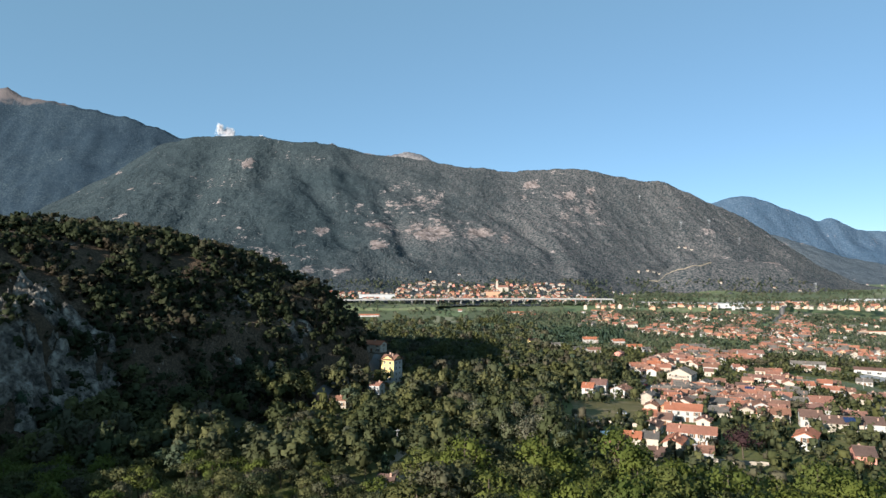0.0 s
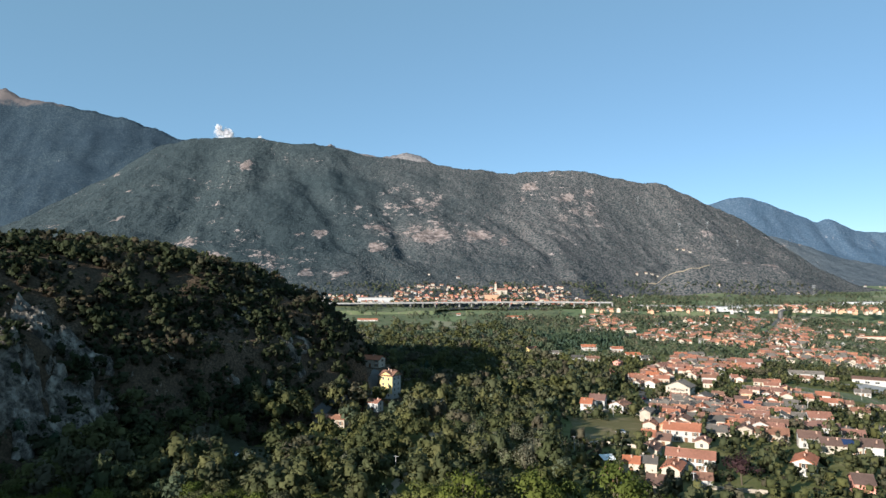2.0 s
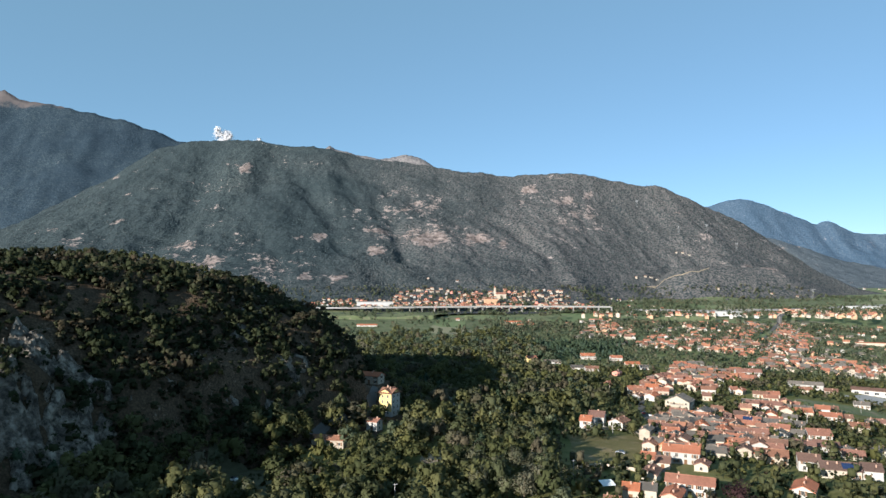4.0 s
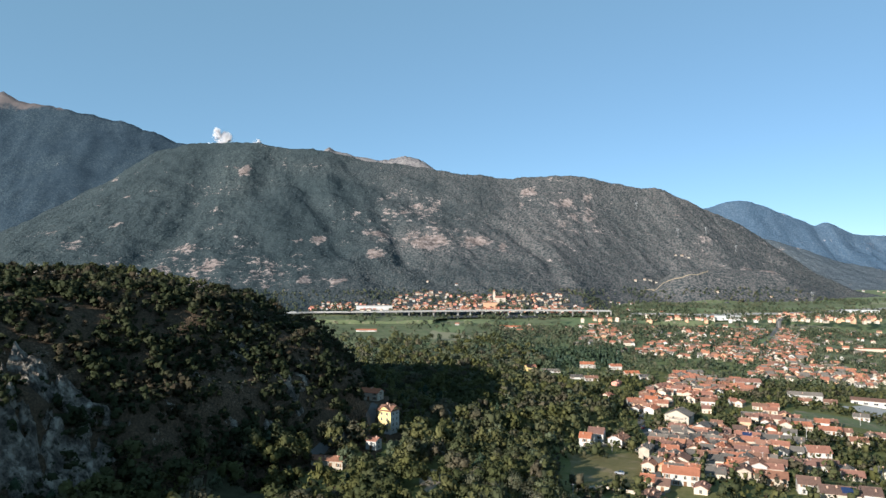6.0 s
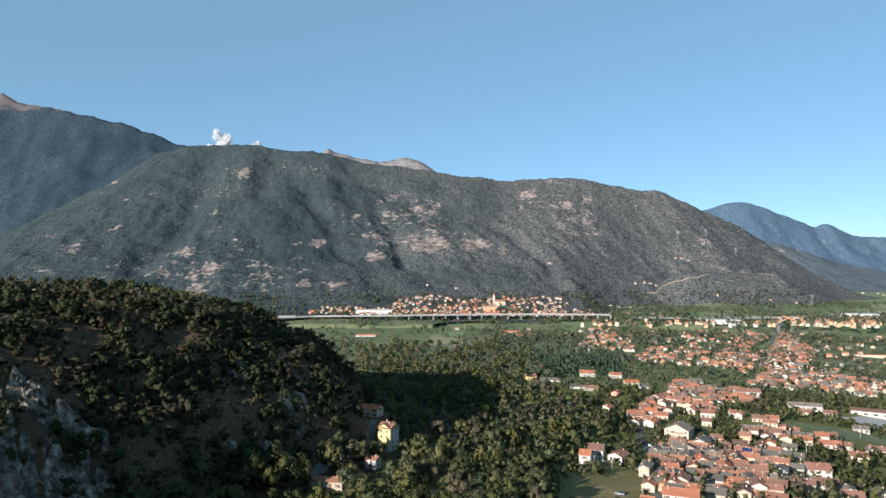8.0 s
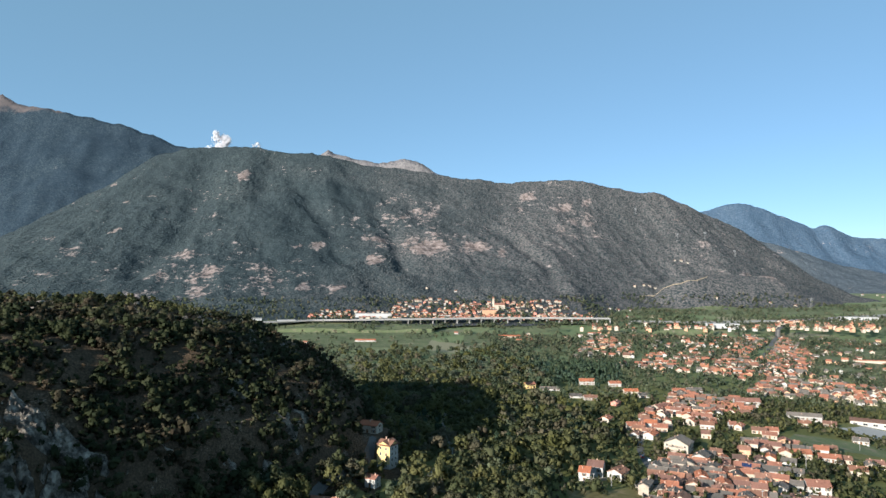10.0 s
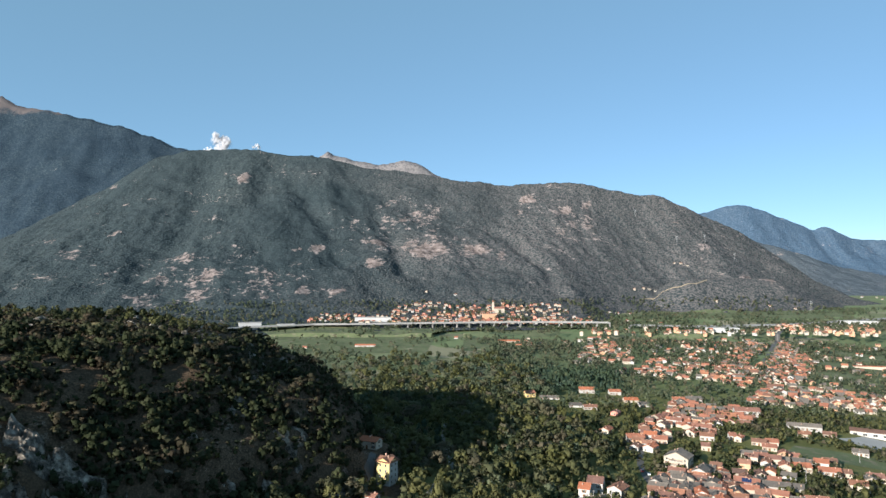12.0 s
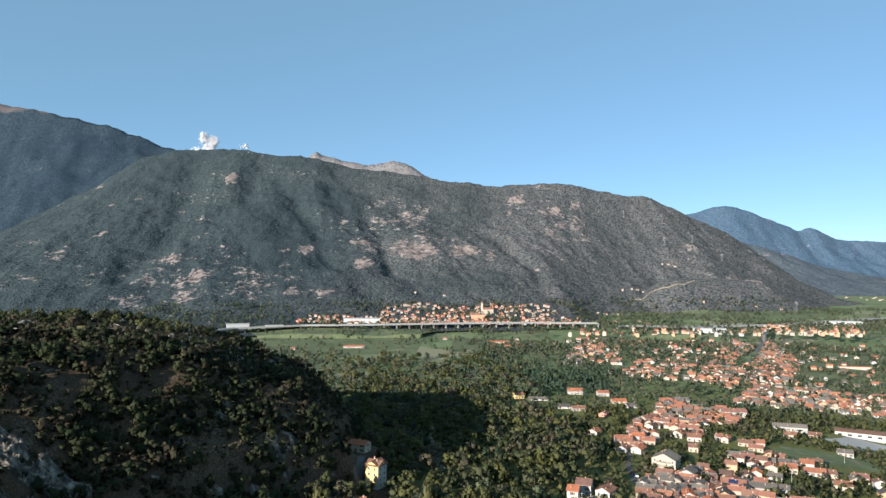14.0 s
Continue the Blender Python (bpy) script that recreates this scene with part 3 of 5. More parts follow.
    bump(n, l, p, w.outputs["Fac"], 0.6, 0.12)
    return m


ROOF = {"R": roof_material("orange_tiles", (0.34, 0.140, 0.086)), "B": roof_material("brown_tiles", (0.215, 0.115, 0.08)),
        "G": roof_material("stone_slates", (0.165, 0.142, 0.12)), "L": roof_material("fresh_orange_tiles", (0.40, 0.175, 0.098))}
WALL = {"W": plain("white_render", (0.43, 0.412, 0.38), 0.9, 0.16, 0.8), "C": plain("cream_render", (0.455, 0.395, 0.315), 0.9, 0.15, 0.8),
        "T": plain("stone_wall", (0.40, 0.34, 0.27), 0.95, 0.35, 1.6, bumpy=0.08), "Y": plain("yellow_render", (0.66, 0.49, 0.21), 0.9, 0.12, 0.8),
        "P": plain("pink_render", (0.62, 0.28, 0.21), 0.9, 0.15, 0.8), "O": plain("orange_render", (0.52, 0.32, 0.20), 0.9, 0.15, 0.8)}
ROOF_WORD = {"R": "orange clay tile roof", "B": "brown clay tile roof", "G": "grey slate roof", "L": "bright orange tile roof"}
WALL_WORD = {"W": "white rendered", "C": "cream rendered", "T": "rough stone", "Y": "yellow rendered", "P": "pink rendered", "O": "orange rendered"}
M_PANE, pn, pl, pp = mat("dark_glass", 0.12, 0.5)
pp.inputs["Base Color"].default_value = (0.025, 0.03, 0.035, 1)
M_FRAME = plain("painted_wood", (0.5, 0.45, 0.38), 0.6, 0.15)
M_SHUT = plain("brown_shutter", (0.16, 0.085, 0.045), 0.7, 0.3)
M_CHIM = plain("chimney_brick", (0.42, 0.27, 0.2), 0.9, 0.3)
M_METAL = plain("grey_metal", (0.38, 0.38, 0.38), 0.5, 0.15)
M_CONC = plain("pale_concrete", (0.33, 0.318, 0.298), 0.9, 0.2, 0.5)


def mesh_of(name, build, material):
    bm = bmesh.new()
    build(bm)
    me = bpy.data.meshes.new(name)
    bm.to_mesh(me)
    bm.free()
    for m in material if isinstance(material, (list, tuple)) else [material]:
        me.materials.append(m)
    return me


# alike parts: the outside of a wall is at y = 0, outwards is -y
WINDOW_ME = mesh_of("window", lambda b: (box(b, -0.62, -0.5, -0.06, 0.1, -0.75, 0.75), box(b, 0.5, 0.62, -0.06, 0.1, -0.75, 0.75), box(b, -0.5, 0.5, -0.06, 0.1, 0.65, 0.75),
                                         box(b, -0.04, 0.04, -0.045, 0.08, -0.75, 0.65), box(b, -0.72, 0.72, -0.16, 0.1, -0.86, -0.75)), M_FRAME)
PANE_ME = mesh_of("pane", lambda b: box(b, -0.5, 0.5, -0.02, 0.08, -0.75, 0.65), M_PANE)
SHUTTER_ME = mesh_of("shutter", lambda b: box(b, -0.3, 0.3, -0.07, -0.012, -0.75, 0.72), M_SHUT)
DOOR_ME = mesh_of("door", lambda b: (box(b, -0.55, 0.55, -0.04, 0.1, 0, 2.1), box(b, -0.66, -0.55, -0.07, 0.1, 0, 2.2), box(b, 0.55, 0.66, -0.07, 0.1, 0, 2.2), box(b, -0.55, 0.55, -0.07, 0.1, 2.1, 2.2)), M_SHUT)
CHIMNEY_ME = mesh_of("chimney", lambda b: (box(b, -0.35, 0.35, -0.3, 0.3, -1.4, 0.9), box(b, -0.45, 0.45, -0.4, 0.4, 0.9, 1.02), box(b, -0.3, 0.3, -0.25, 0.25, 1.02, 1.25)), M_CHIM)


def add_window(root, x, y, z, rz, shutters, panes):
    w = share("window", WINDOW_ME, root, (x, y, z), rz)
    if panes:
        share("pane", PANE_ME, w, (0, 0, 0))
    if shutters:
        share("shutter", SHUTTER_ME, w, (-0.93, 0, 0))
        share("shutter", SHUTTER_ME, w, (0.93, 0, 0))


FAR_LAND = {}    # joined far houses: verts and faces by wall and roof colour


def far_house(x, y, turn, length, depth, eaves, roof, wall, land):
    """A house too far off to pick apart: walls, gables and a roof with eaves, joined to its town."""
    r = radians(turn)
    cs, sn = math.cos(r), math.sin(r)
    base = zat(x, y)
    L, D, H = length / 2, depth / 2, eaves
    rise = D * 0.56
    body = [(-D, -4), (D, -4), (D, H), (0, H + rise), (-D, H)]
    o, k = 0.6, 0.56
    cover = [(-D - o, H - o * k + 0.05), (0, H + rise + 0.05), (D + o, H - o * k + 0.05), (D + o, H - o * k + 0.4), (0, H + rise + 0.4), (-D - o, H - o * k + 0.4)]
    vs, fs = FAR_LAND.setdefault(land, {}).setdefault(M_PANE.name, ([], []))
    for wy in (-D - 0.03,):
        for i in range(int(length / 3.2)):
            for f in range(max(1, int(eaves / 2.6))):
                wx, wz, b = -L + 1.7 + i * 3.2, 0.9 + f * 2.7, len(vs)
                vs += [(x + cs * px - sn * py, y + sn * px + cs * py, base + pz) for px in (wx - 0.5, wx + 0.5) for py in (wy, wy + 0.2) for pz in (wz, wz + 1.3)]
                fs += [[b + j for j in q] for q in ((0, 1, 3, 2), (4, 6, 7, 5), (0, 4, 5, 1), (2, 3, 7, 6), (0, 2, 6, 4), (1, 5, 7, 3))]
    for prof, key, grow in ((body, WALL[wall], 0), (cover, ROOF[roof], 0.4)):
        vs, fs = FAR_LAND.setdefault(land, {}).setdefault(key.name, ([], []))
        n, b = len(prof), len(vs)
        for px in (-L - grow, L + grow):
            vs += [(x + cs * px - sn * py, y + sn * px + cs * py, base + pz) for py, pz in prof]
        fs.append([b + i for i in range(n)][::-1])
        fs.append([b + n + i for i in range(n)])
        fs += [[b + i, b + (i + 1) % n, b + n + (i + 1) % n, b + n + i] for i in range(n)]
    TAKEN.append((x, y, max(L, D) * 0.95))


def join_far(land, label):
    vs, fs, ms, slots = [], [], [], []
    for i, (key, (v, f)) in enumerate(FAR_LAND[land].items()):
        fs += [[j + len(vs) for j in q] for q in f]
        vs += v
        ms += [i] * len(f)
        slots.append(bpy.data.materials[key])
    me = bpy.data.meshes.new(land)
    me.from_pydata(vs, [], fs)
    for m in slots:
        me.materials.append(m)
    me.polygons.foreach_set("material_index", ms)
    return tagged(new(land, me), label, "houses", kind="stuff")


HOUSES = []
HRNG = random.Random(5)


def house(x, y, turn, length, depth, eaves, roof, wall, detail=2, name="house", pitch=0.42, extra=""):
    """A gabled house: ridge along its own x. detail 2: windows with shutters, 1: plain windows, 0: body and roof."""
    r = radians(turn)
    cs, sn = math.cos(r), math.sin(r)
    zs = height(np.array([x + cs * a - sn * b for a in (-length / 2, length / 2) for b in (-depth / 2, depth / 2)]),
                np.array([y + sn * a + cs * b for a in (-length / 2, length / 2) for b in (-depth / 2, depth / 2)]))
    base = float(zs.mean())
    drop = max(1.0, base - float(zs.min()) + 0.6)
    L, D, H = length / 2, depth / 2, eaves
    rise = D * pitch * 1.1
    root = tagged(new(name), f"{WALL_WORD[wall]} house with {'an' if roof == 'R' else 'a'} {ROOF_WORD[roof]}{extra}", "house", "village houses")
    root.location, root.rotation_euler = (x, y, base), (0, 0, r)
    bm = bmesh.new()
    prism(bm, [(-D, -drop), (D, -drop), (D, H), (0, H + rise), (-D, H)], -L, L)
    part("wall", bm, WALL[wall], root)
    o, k = 0.55, rise / D
    bm = bmesh.new()
    prism(bm, [(-D - o, H - o * k + 0.02), (0, H + rise + 0.02), (D + o, H - o * k + 0.02), (D + o, H - o * k + 0.26), (0, H + rise + 0.28), (-D - o, H - o * k + 0.26)], -L - 0.4, L + 0.4)
    if detail:
        prism(bm, [(-0.2, H + rise + 0.2), (0.2, H + rise + 0.2), (0, H + rise + 0.42)], -L - 0.42, L + 0.42)
    part("roof", bm, ROOF[roof], root)
    TAKEN.append((x, y, max(L, D) * 0.95))
    HOUSES.append(root)
    if not detail:
        return root
    for _ in range(1 + (length > 9) if detail > 1 else 1):
        cy = HRNG.uniform(-0.6, 0.6) * D
        share("chimney", CHIMNEY_ME, root, (HRNG.uniform(-0.75, 0.75) * L, cy, H + rise - abs(cy) * k + 0.3), HRNG.choice((0, 1.5708)), (0.8, 0.8, 0.7))
    floors = max(1, int((H + 0.5) / 2.5))
    step_x = 3.1 if detail > 1 else 3.6
    n = max(1, int(length / step_x))
    for f in range(floors):
        zc = 1.4 + f * 2.45
        for i in range(n):
            px = (i + 0.5) * length / n - L
            if HRNG.random() < 0.85:
                if detail > 1 and f == 0 and i == n // 2:
                    share("door", DOOR_ME, root, (px, -D, 0))
                else:
                    add_window(root, px, -D, zc, 0, detail > 1 and HRNG.random() < 0.7, detail > 1)
        m = max(1, int(depth / 3.6))
        for side in ((-1, 1) if detail > 1 else (-1,)):
            for i in range(m):
                py = (i + 0.5) * depth / m - D
                if HRNG.random() < 0.7:
                    add_window(root, side * L, py, zc, side * 1.5708, detail > 1 and HRNG.random() < 0.5, detail > 1)
    return root


# the village's near houses
big_house = house(158, 431, 55, 13.6, 15.3, 7.4, "G", "C")
house(164, 409, 55, 10.4, 8.8, 4.5, "G", "W")
solar_house = house(183, 388, -28, 13.1, 7.8, 3.7, "R", "W")
house(155, 364, -25, 7.6, 7.0, 3.7, "R", "C")
house(162, 353, -25, 8.6, 7.8, 3.7, "B", "W")
house(56, 213, -20, 5.4, 7.0, 2.9, "B", "W")
house(67, 204, -20, 5.4, 7.8, 2.9, "B", "T")
house(66, 227, -20, 5.4, 6.0, 3.7, "R", "C")
house(72, 227, -20, 5.4, 6.0, 3.7, "G", "C")
house(78, 220, 60, 10.4, 5.8, 3.7, "R", "C")
house(88, 231, -24, 16.0, 7.0, 4.8, "R", "W")
house(83, 208, -20, 5.4, 5.2, 2.9, "B", "W")
house(80, 249, 62, 10.4, 5.8, 3.7, "B", "C")
house(92, 270, -25, 5.4, 7.0, 2.9, "B", "C")
house(87, 274, -25, 5.4, 7.0, 3.7, "R", "C")
house(98, 305, 60, 9.4, 5.8, 3.4, "B", "C")
house(103, 280, -22, 14.5, 7.8, 5.2, "R", "W")
house(106, 265, 60, 7.2, 5.2, 2.6, "R", "C")
house(102, 308, -30, 5.4, 7.0, 3.7, "G", "T")
house(113, 323, 60, 9.4, 5.2, 3.7, "B", "W")
house(123, 313, -22, 10.6, 7.0, 2.9, "G", "W")
house(142, 332, -20, 6.6, 7.0, 3.7, "R", "C")
house(123, 341, 60, 10.4, 5.8, 4.5, "B", "T")
house(120, 351, -22, 9.8, 7.8, 3.7, "R", "W")
house(105, 333, 60, 10.4, 5.2, 5.2, "G", "T")
house(134, 358, -25, 6.9, 7.0, 3.7, "B", "C")
house(88, 367, -22, 8.5, 9.0, 6.0, "R", "W")
house(79.5, 356, -22, 6.0, 8.0, 5.2, "R", "W")
house(99, 362, 52, 10.5, 8.2, 4.2, "B", "W")
house(186, 319, -12, 8.4, 8.6, 3.7, "R", "W")
house(142, 280, -25, 11.8, 7.8, 3.7, "B", "T")
house(149, 265, -22, 7.9, 7.8, 4.5, "B", "W")
row_house = house(154, 253, -18, 13.6, 7.8, 3.7, "B", "C")
house(165, 251, -22, 6.7, 7.8, 3.7, "B", "W")
house(160, 344, -25, 9.0, 7.8, 3.7, "R", "W")
house(140, 309, -25, 6.7, 7.8, 3.7, "R", "C")
house(148, 305, -25, 5.4, 7.8, 3.7, "B", "T")
house(173, 347, -30, 5.4, 7.0, 3.7, "R", "T")
house(194, 356, -20, 6.7, 7.0, 3.7, "G", "W")
house(124, 223, 55, 11.4, 6.6, 4.5, "R", "W")
house(129, 201, -20, 5.4, 7.8, 3.7, "B", "P")
house(198, 384, -20, 14.8, 7.8, 3.7, "G", "W")
house(210, 382, -25, 5.4, 7.0, 4.5, "G", "W")
house(222, 443, 55, 11.4, 6.0, 3.7, "B", "W")
house(239, 453, -25, 7.0, 7.0, 2.9, "G", "T")
house(243, 438, -12, 10.6, 7.8, 3.7, "R", "C")
house(254, 468, -25, 7.6, 7.0, 2.9, "R", "C")
house(257, 453, -30, 6.6, 7.0, 2.9, "G", "W")
house(261, 437, -22, 13.0, 7.8, 2.9, "R", "W")
house(275, 460, -20, 9.0, 7.0, 3.7, "B", "Y")
house(271, 438, -20, 9.4, 7.0, 2.9, "B", "C")
house(266, 414, -22, 11.3, 7.8, 3.7, "B", "C")
house(294, 440, -22, 9.8, 7.8, 2.9, "R", "C")
house(326, 505, -25, 10.4, 7.8, 2.9, "G", "W")
house(323, 577, -20, 26.9, 8.6, 3.7, "G", "W")
house(305, 545, -20, 9.3, 7.0, 3.7, "B", "C")
house(333, 556, -30, 10.0, 7.0, 2.9, "B", "T")
house(293, 621, -12, 22.5, 10.3, 5.2, "R", "W")
house(237, 515, 50, 9.4, 5.5, 3.7, "R", "C")
house(234, 521, -10, 5.4, 7.0, 3.7, "R", "W")
house(247, 504, -25, 10.3, 7.0, 2.9, "B", "C")
house(248, 490, -25, 9.8, 7.0, 2.9, "R", "T")
house(96, 692, 20, 10.9, 7.0, 4.5, "R", "Y")
house(163, 720, -5, 16.2, 7.8, 4.5, "R", "W")
house(192, 713, 0, 12.4, 7.8, 3.7, "R", "W")
house(198, 674, 0, 14.6, 7.8, 2.9, "R", "C")
house(205, 654, 10, 11.2, 7.0, 2.9, "G", "W")
house(134, 641, -5, 11.8, 7.0, 2.2, "G", "W")
house(146, 630, 0, 12.7, 7.0, 2.9, "B", "W")
house(164, 606, 60, 9.4, 7.0, 2.9, "R", "P")
house(136, 531, 55, 10.4, 7.7, 2.9, "R", "C")
house(151, 503, -5, 13.1, 8.6, 3.7, "R", "W")
house(143, 475, 55, 9.4, 6.8, 2.9, "B", "W")
house(153, 472, 50, 10.4, 7.5, 3.7, "R", "W")
house(169, 500, -20, 11.2, 7.8, 3.7, "R", "T")
house(202, 595, 35, 17.0, 7.8, 3.7, "R", "T")
house(192, 560, 50, 9.4, 7.6, 3.7, "B", "C")
house(249, 678, -10, 12.1, 7.8, 4.5, "R", "C")
house(268, 686, 0, 15.6, 7.8, 4.5, "G", "W")
house(234, 604, 50, 10.4, 11.8, 3.7, "G", "C")
house(216, 574, -15, 9.0, 7.0, 3.7, "R", "W")
house(223, 554, -20, 15.6, 7.8, 3.7, "R", "W")
house(206, 533, 45, 10.4, 9.5, 3.7, "R", "C")
house(213, 519, -20, 10.5, 7.8, 3.7, "B", "W")
house(197, 482, -20, 6.6, 7.0, 3.7, "R", "T")
house(115, 679, -5, 19.8, 6.0, 2.2, "G", "W")
house(-139, 1229, 0, 38.4, 7.8, 2.9, "R", "W")
house(140, 1304, 0, 42.1, 7.8, 2.9, "R", "C")
house(23, 947, 10, 11.9, 7.0, 2.9, "G", "W")


def tower_house():
    """The tall yellow house with crossed gables below the hill."""
    root = tagged(new("house"), "tall yellow four-storey house with brown tiled cross gables", "house")
    x, y, turn = -27.5, 351, -31
    base = 7.6
    root.location, root.rotation_euler = (x, y, base), (0, 0, radians(turn))
    W, D, H, rise = 4.1, 3.9, 12.2, 2.0
    bm = bmesh.new()
    box(bm, -W, W, -D, D, 2.6, H)
    box(bm, -W, W, -D, D, -5, 2.6, 1)
    bm.normal_update()
    for face in bm.faces:
        if face.normal.x > 0.9:
            face.material_index = 1
    a = [(-W, H), (0, H + rise), (W, H)]
    for yy in (-D + 0.02, D - 0.02):
        bm.faces.new([bm.verts.new((px, yy, pz)) for px, pz in a])
    for xx in (-W + 0.02, W - 0.02):
        bm.faces.new([bm.verts.new((xx, py / W * D, pz)) for py, pz in a])
    part("wall", bm, [WALL["Y"], WALL["W"]], root)
    bm = bmesh.new()
    o, k = 0.7, rise / D
    prof = [(-D - o, H - o * k + 0.03), (0, H + rise + 0.03), (D + o, H - o * k + 0.03), (D + o, H - o * k + 0.27), (0, H + rise + 0.29), (-D - o, H - o * k + 0.27)]
    prism(bm, prof, -W - 0.7, W + 0.7)
    n0 = len(bm.verts)
    prism(bm, [(yy * W / D, z + 0.03) for yy, z in prof], -D - 0.7, D + 0.7)
    bm.verts.ensure_lookup_table()
    bmesh.ops.rotate(bm, verts=bm.verts[n0:], matrix=Matrix.Rotation(radians(90), 3, "Z"))
    part("roof", bm, ROOF["B"], root)
    share("chimney", CHIMNEY_ME, root, (1.6, -1.2, H + 1.9))
    share("chimney", CHIMNEY_ME, root, (-1.8, 1.4, H + 1.9))
    for f in range(4):
        for i in (-1, 1):
            if (f, i) != (0, -1):
                add_window(root, i * 1.75, -D, 1.9 + f * 2.85, 0, False, True)
            add_window(root, W, i * 1.7, 1.9 + f * 2.85, 1.5708, False, True)
    TAKEN.append((x, y, 6.5))


tower_house()


def balcony(root, side_x, width, z):
    """A balcony on the gable end of a house: slab, rail and posts."""
    bm = bmesh.new()
    box(bm, side_x - 1.2, side_x, -width / 2, width / 2, z - 0.18, z)
    b = part("balcony", bm, M_CONC, root)
    bm = bmesh.new()
    box(bm, side_x - 1.2, side_x - 1.12, -width / 2, width / 2, z + 0.95, z + 1.03)
    box(bm, side_x - 1.2, side_x - 1.12, -width / 2, width / 2, z + 0.1, z + 0.16)
    for i in range(int(width / 0.25) + 1):
        y = -width / 2 + i * 0.25
        box(bm, side_x - 1.18, side_x - 1.14, y - 0.02, y + 0.02, z + 0.16, z + 0.95)
    part("railing", bm, M_SHUT, b)


def solar_panels(root, x, n, depth, eaves):
    """Dark panels in two rows on the front roof slope, each a piece of its own."""
    k = 0.42 * 1.1
    me = mesh_of("solar_panel", lambda b: prism(b, [(0, 0.34), (1.4, 1.4 * k + 0.34), (1.4, 1.4 * k + 0.42), (0, 0.42)], 0, 1.0), M_SOLAR)
    for i in range(n):
        for j in range(2):
            y0 = -depth / 2 * 0.92 + j * 1.5
            share("solar_panel", me, root, (x + i * 1.05, y0, eaves + (depth / 2 + y0) * k))


M_SOLAR, _n, _l, _p = mat("solar_glass", 0.2, 0.5)
_p.inputs["Base Color"].default_value = (0.02, 0.035, 0.09, 1)
house(-39, 372, -24, 12, 7, 4.5, "R", "T", extra=" under the hill")
house(-32.5, 322, -28, 6.0, 5.0, 4.5, "R", "W", extra="")
house(-50, 295, -12, 15, 5, 3.2, "B", "T", extra=" among the trees")


for level in (2.9, 5.6):
    balcony(big_house, -6.80, 9.2, level)
solar_panels(solar_house, -3.0, 5, 7.8, 3.7)
solar_panels(row_house, 0.5, 5, 7.8, 3.7)


house(205, 355, -14, 11.5, 9.5, 5.0, "R", "W")
TAKEN += [(200, 343, 9)]


# the rest of the village, street by street: corners of a quarter, spacing, ridge direction, share of built plots
def quarter(corners, gap, turn, share_built, rng, detail, roofs="RRBRGBGLG", walls="WWCCCTTOO", land="", margin=3.4):
    (x0, y0), (x1, y1), (x2, y2), (x3, y3) = corners
    w = max(math.dist(corners[0], corners[1]), math.dist(corners[3], corners[2]))
    h = max(math.dist(corners[0], corners[3]), math.dist(corners[1], corners[2]))
    nu, nv = max(1, int(w / gap)), max(1, int(h / (gap * 1.15)))
    for j in range(nv):
        for i in range(nu):
            if rng.random() > share_built:
                continue
            u, v = (i + 0.5 + rng.uniform(-0.33, 0.33)) / nu, (j + 0.5 + rng.uniform(-0.33, 0.33)) / nv
            x = (x0 * (1 - u) + x1 * u) * (1 - v) + (x3 * (1 - u) + x2 * u) * v
            y = (y0 * (1 - u) + y1 * u) * (1 - v) + (y3 * (1 - u) + y2 * u) * v
            if not free(np.array([x]), np.array([y]), margin)[0]:
                continue
            if land or len(HOUSES) > 292:
                far_house(x, y, turn + rng.choice((0, 0, 90)) + rng.uniform(-9, 9), rng.uniform(6.5, 11), rng.uniform(5.5, 8), rng.choice((2.4, 2.8, 3.2, 4.2)), rng.choice(roofs), rng.choice(walls), land or "village_far")
                continue
            house(x, y, turn + rng.choice((0, 0, 90)) + rng.uniform(-9, 9), rng.uniform(6.2, 10), rng.uniform(5.2, 7.5),
                  rng.choice((2.6, 3.0, 4.0, 5.0)), rng.choice(roofs), rng.choice(walls), detail)


VR = random.Random(12)
TAKEN += [(468 + 362 * k / 40, 976 + 580 * k / 40, 8) for k in range(41)]
TAKEN += [(79, 300, 26), (94, 329, 12), (62, 283, 14), (90, 203, 9), (292, 482, 38), (238, 493, 20), (125, 401, 10), (132, 433, 8)]
quarter([(101, 296), (148, 285), (217, 403), (127, 403)], 7.4, -24, 0.9, VR, 1, margin=0.2)
TAKEN += [(134, 338, 15), (154, 345, 12), (173, 372, 14), (149, 373, 14), (131, 378, 9)]
quarter([(158, 297), (179, 263), (218, 318), (181, 339)], 10, -24, 0.5, VR, 1)
quarter([(256, 399), (295, 402), (302, 432), (264, 422)], 11, -24, 0.6, VR, 1)
quarter([(115, 364), (168, 374), (186, 430), (149, 411)], 8.5, -24, 0.85, VR, 1, margin=1.0)
quarter([(171, 387), (215, 389), (265, 506), (247, 512)], 9.5, -24, 0.7, VR, 1)
quarter([(230, 442), (287, 418), (304, 471), (259, 496)], 9.5, -24, 0.75, VR, 1)
quarter([(137, 474), (167, 479), (230, 622), (196, 606)], 10.5, -22, 0.75, VR, 1)
quarter([(201, 595), (219, 522), (277, 613), (262, 709)], 9.0, -22, 0.9, VR, 1, margin=0.8)
quarter([(251, 599), (257, 550), (299, 615), (298, 661)], 11.0, -22, 0.75, VR, 1)
quarter([(204, 412), (264, 422), (359, 498), (266, 542)], 16, -22, 0.18, VR, 1)
quarter([(321, 682), (461, 670), (540, 783), (406, 807)], 11.5, -18, 0.8, VR, 1, margin=1.5)
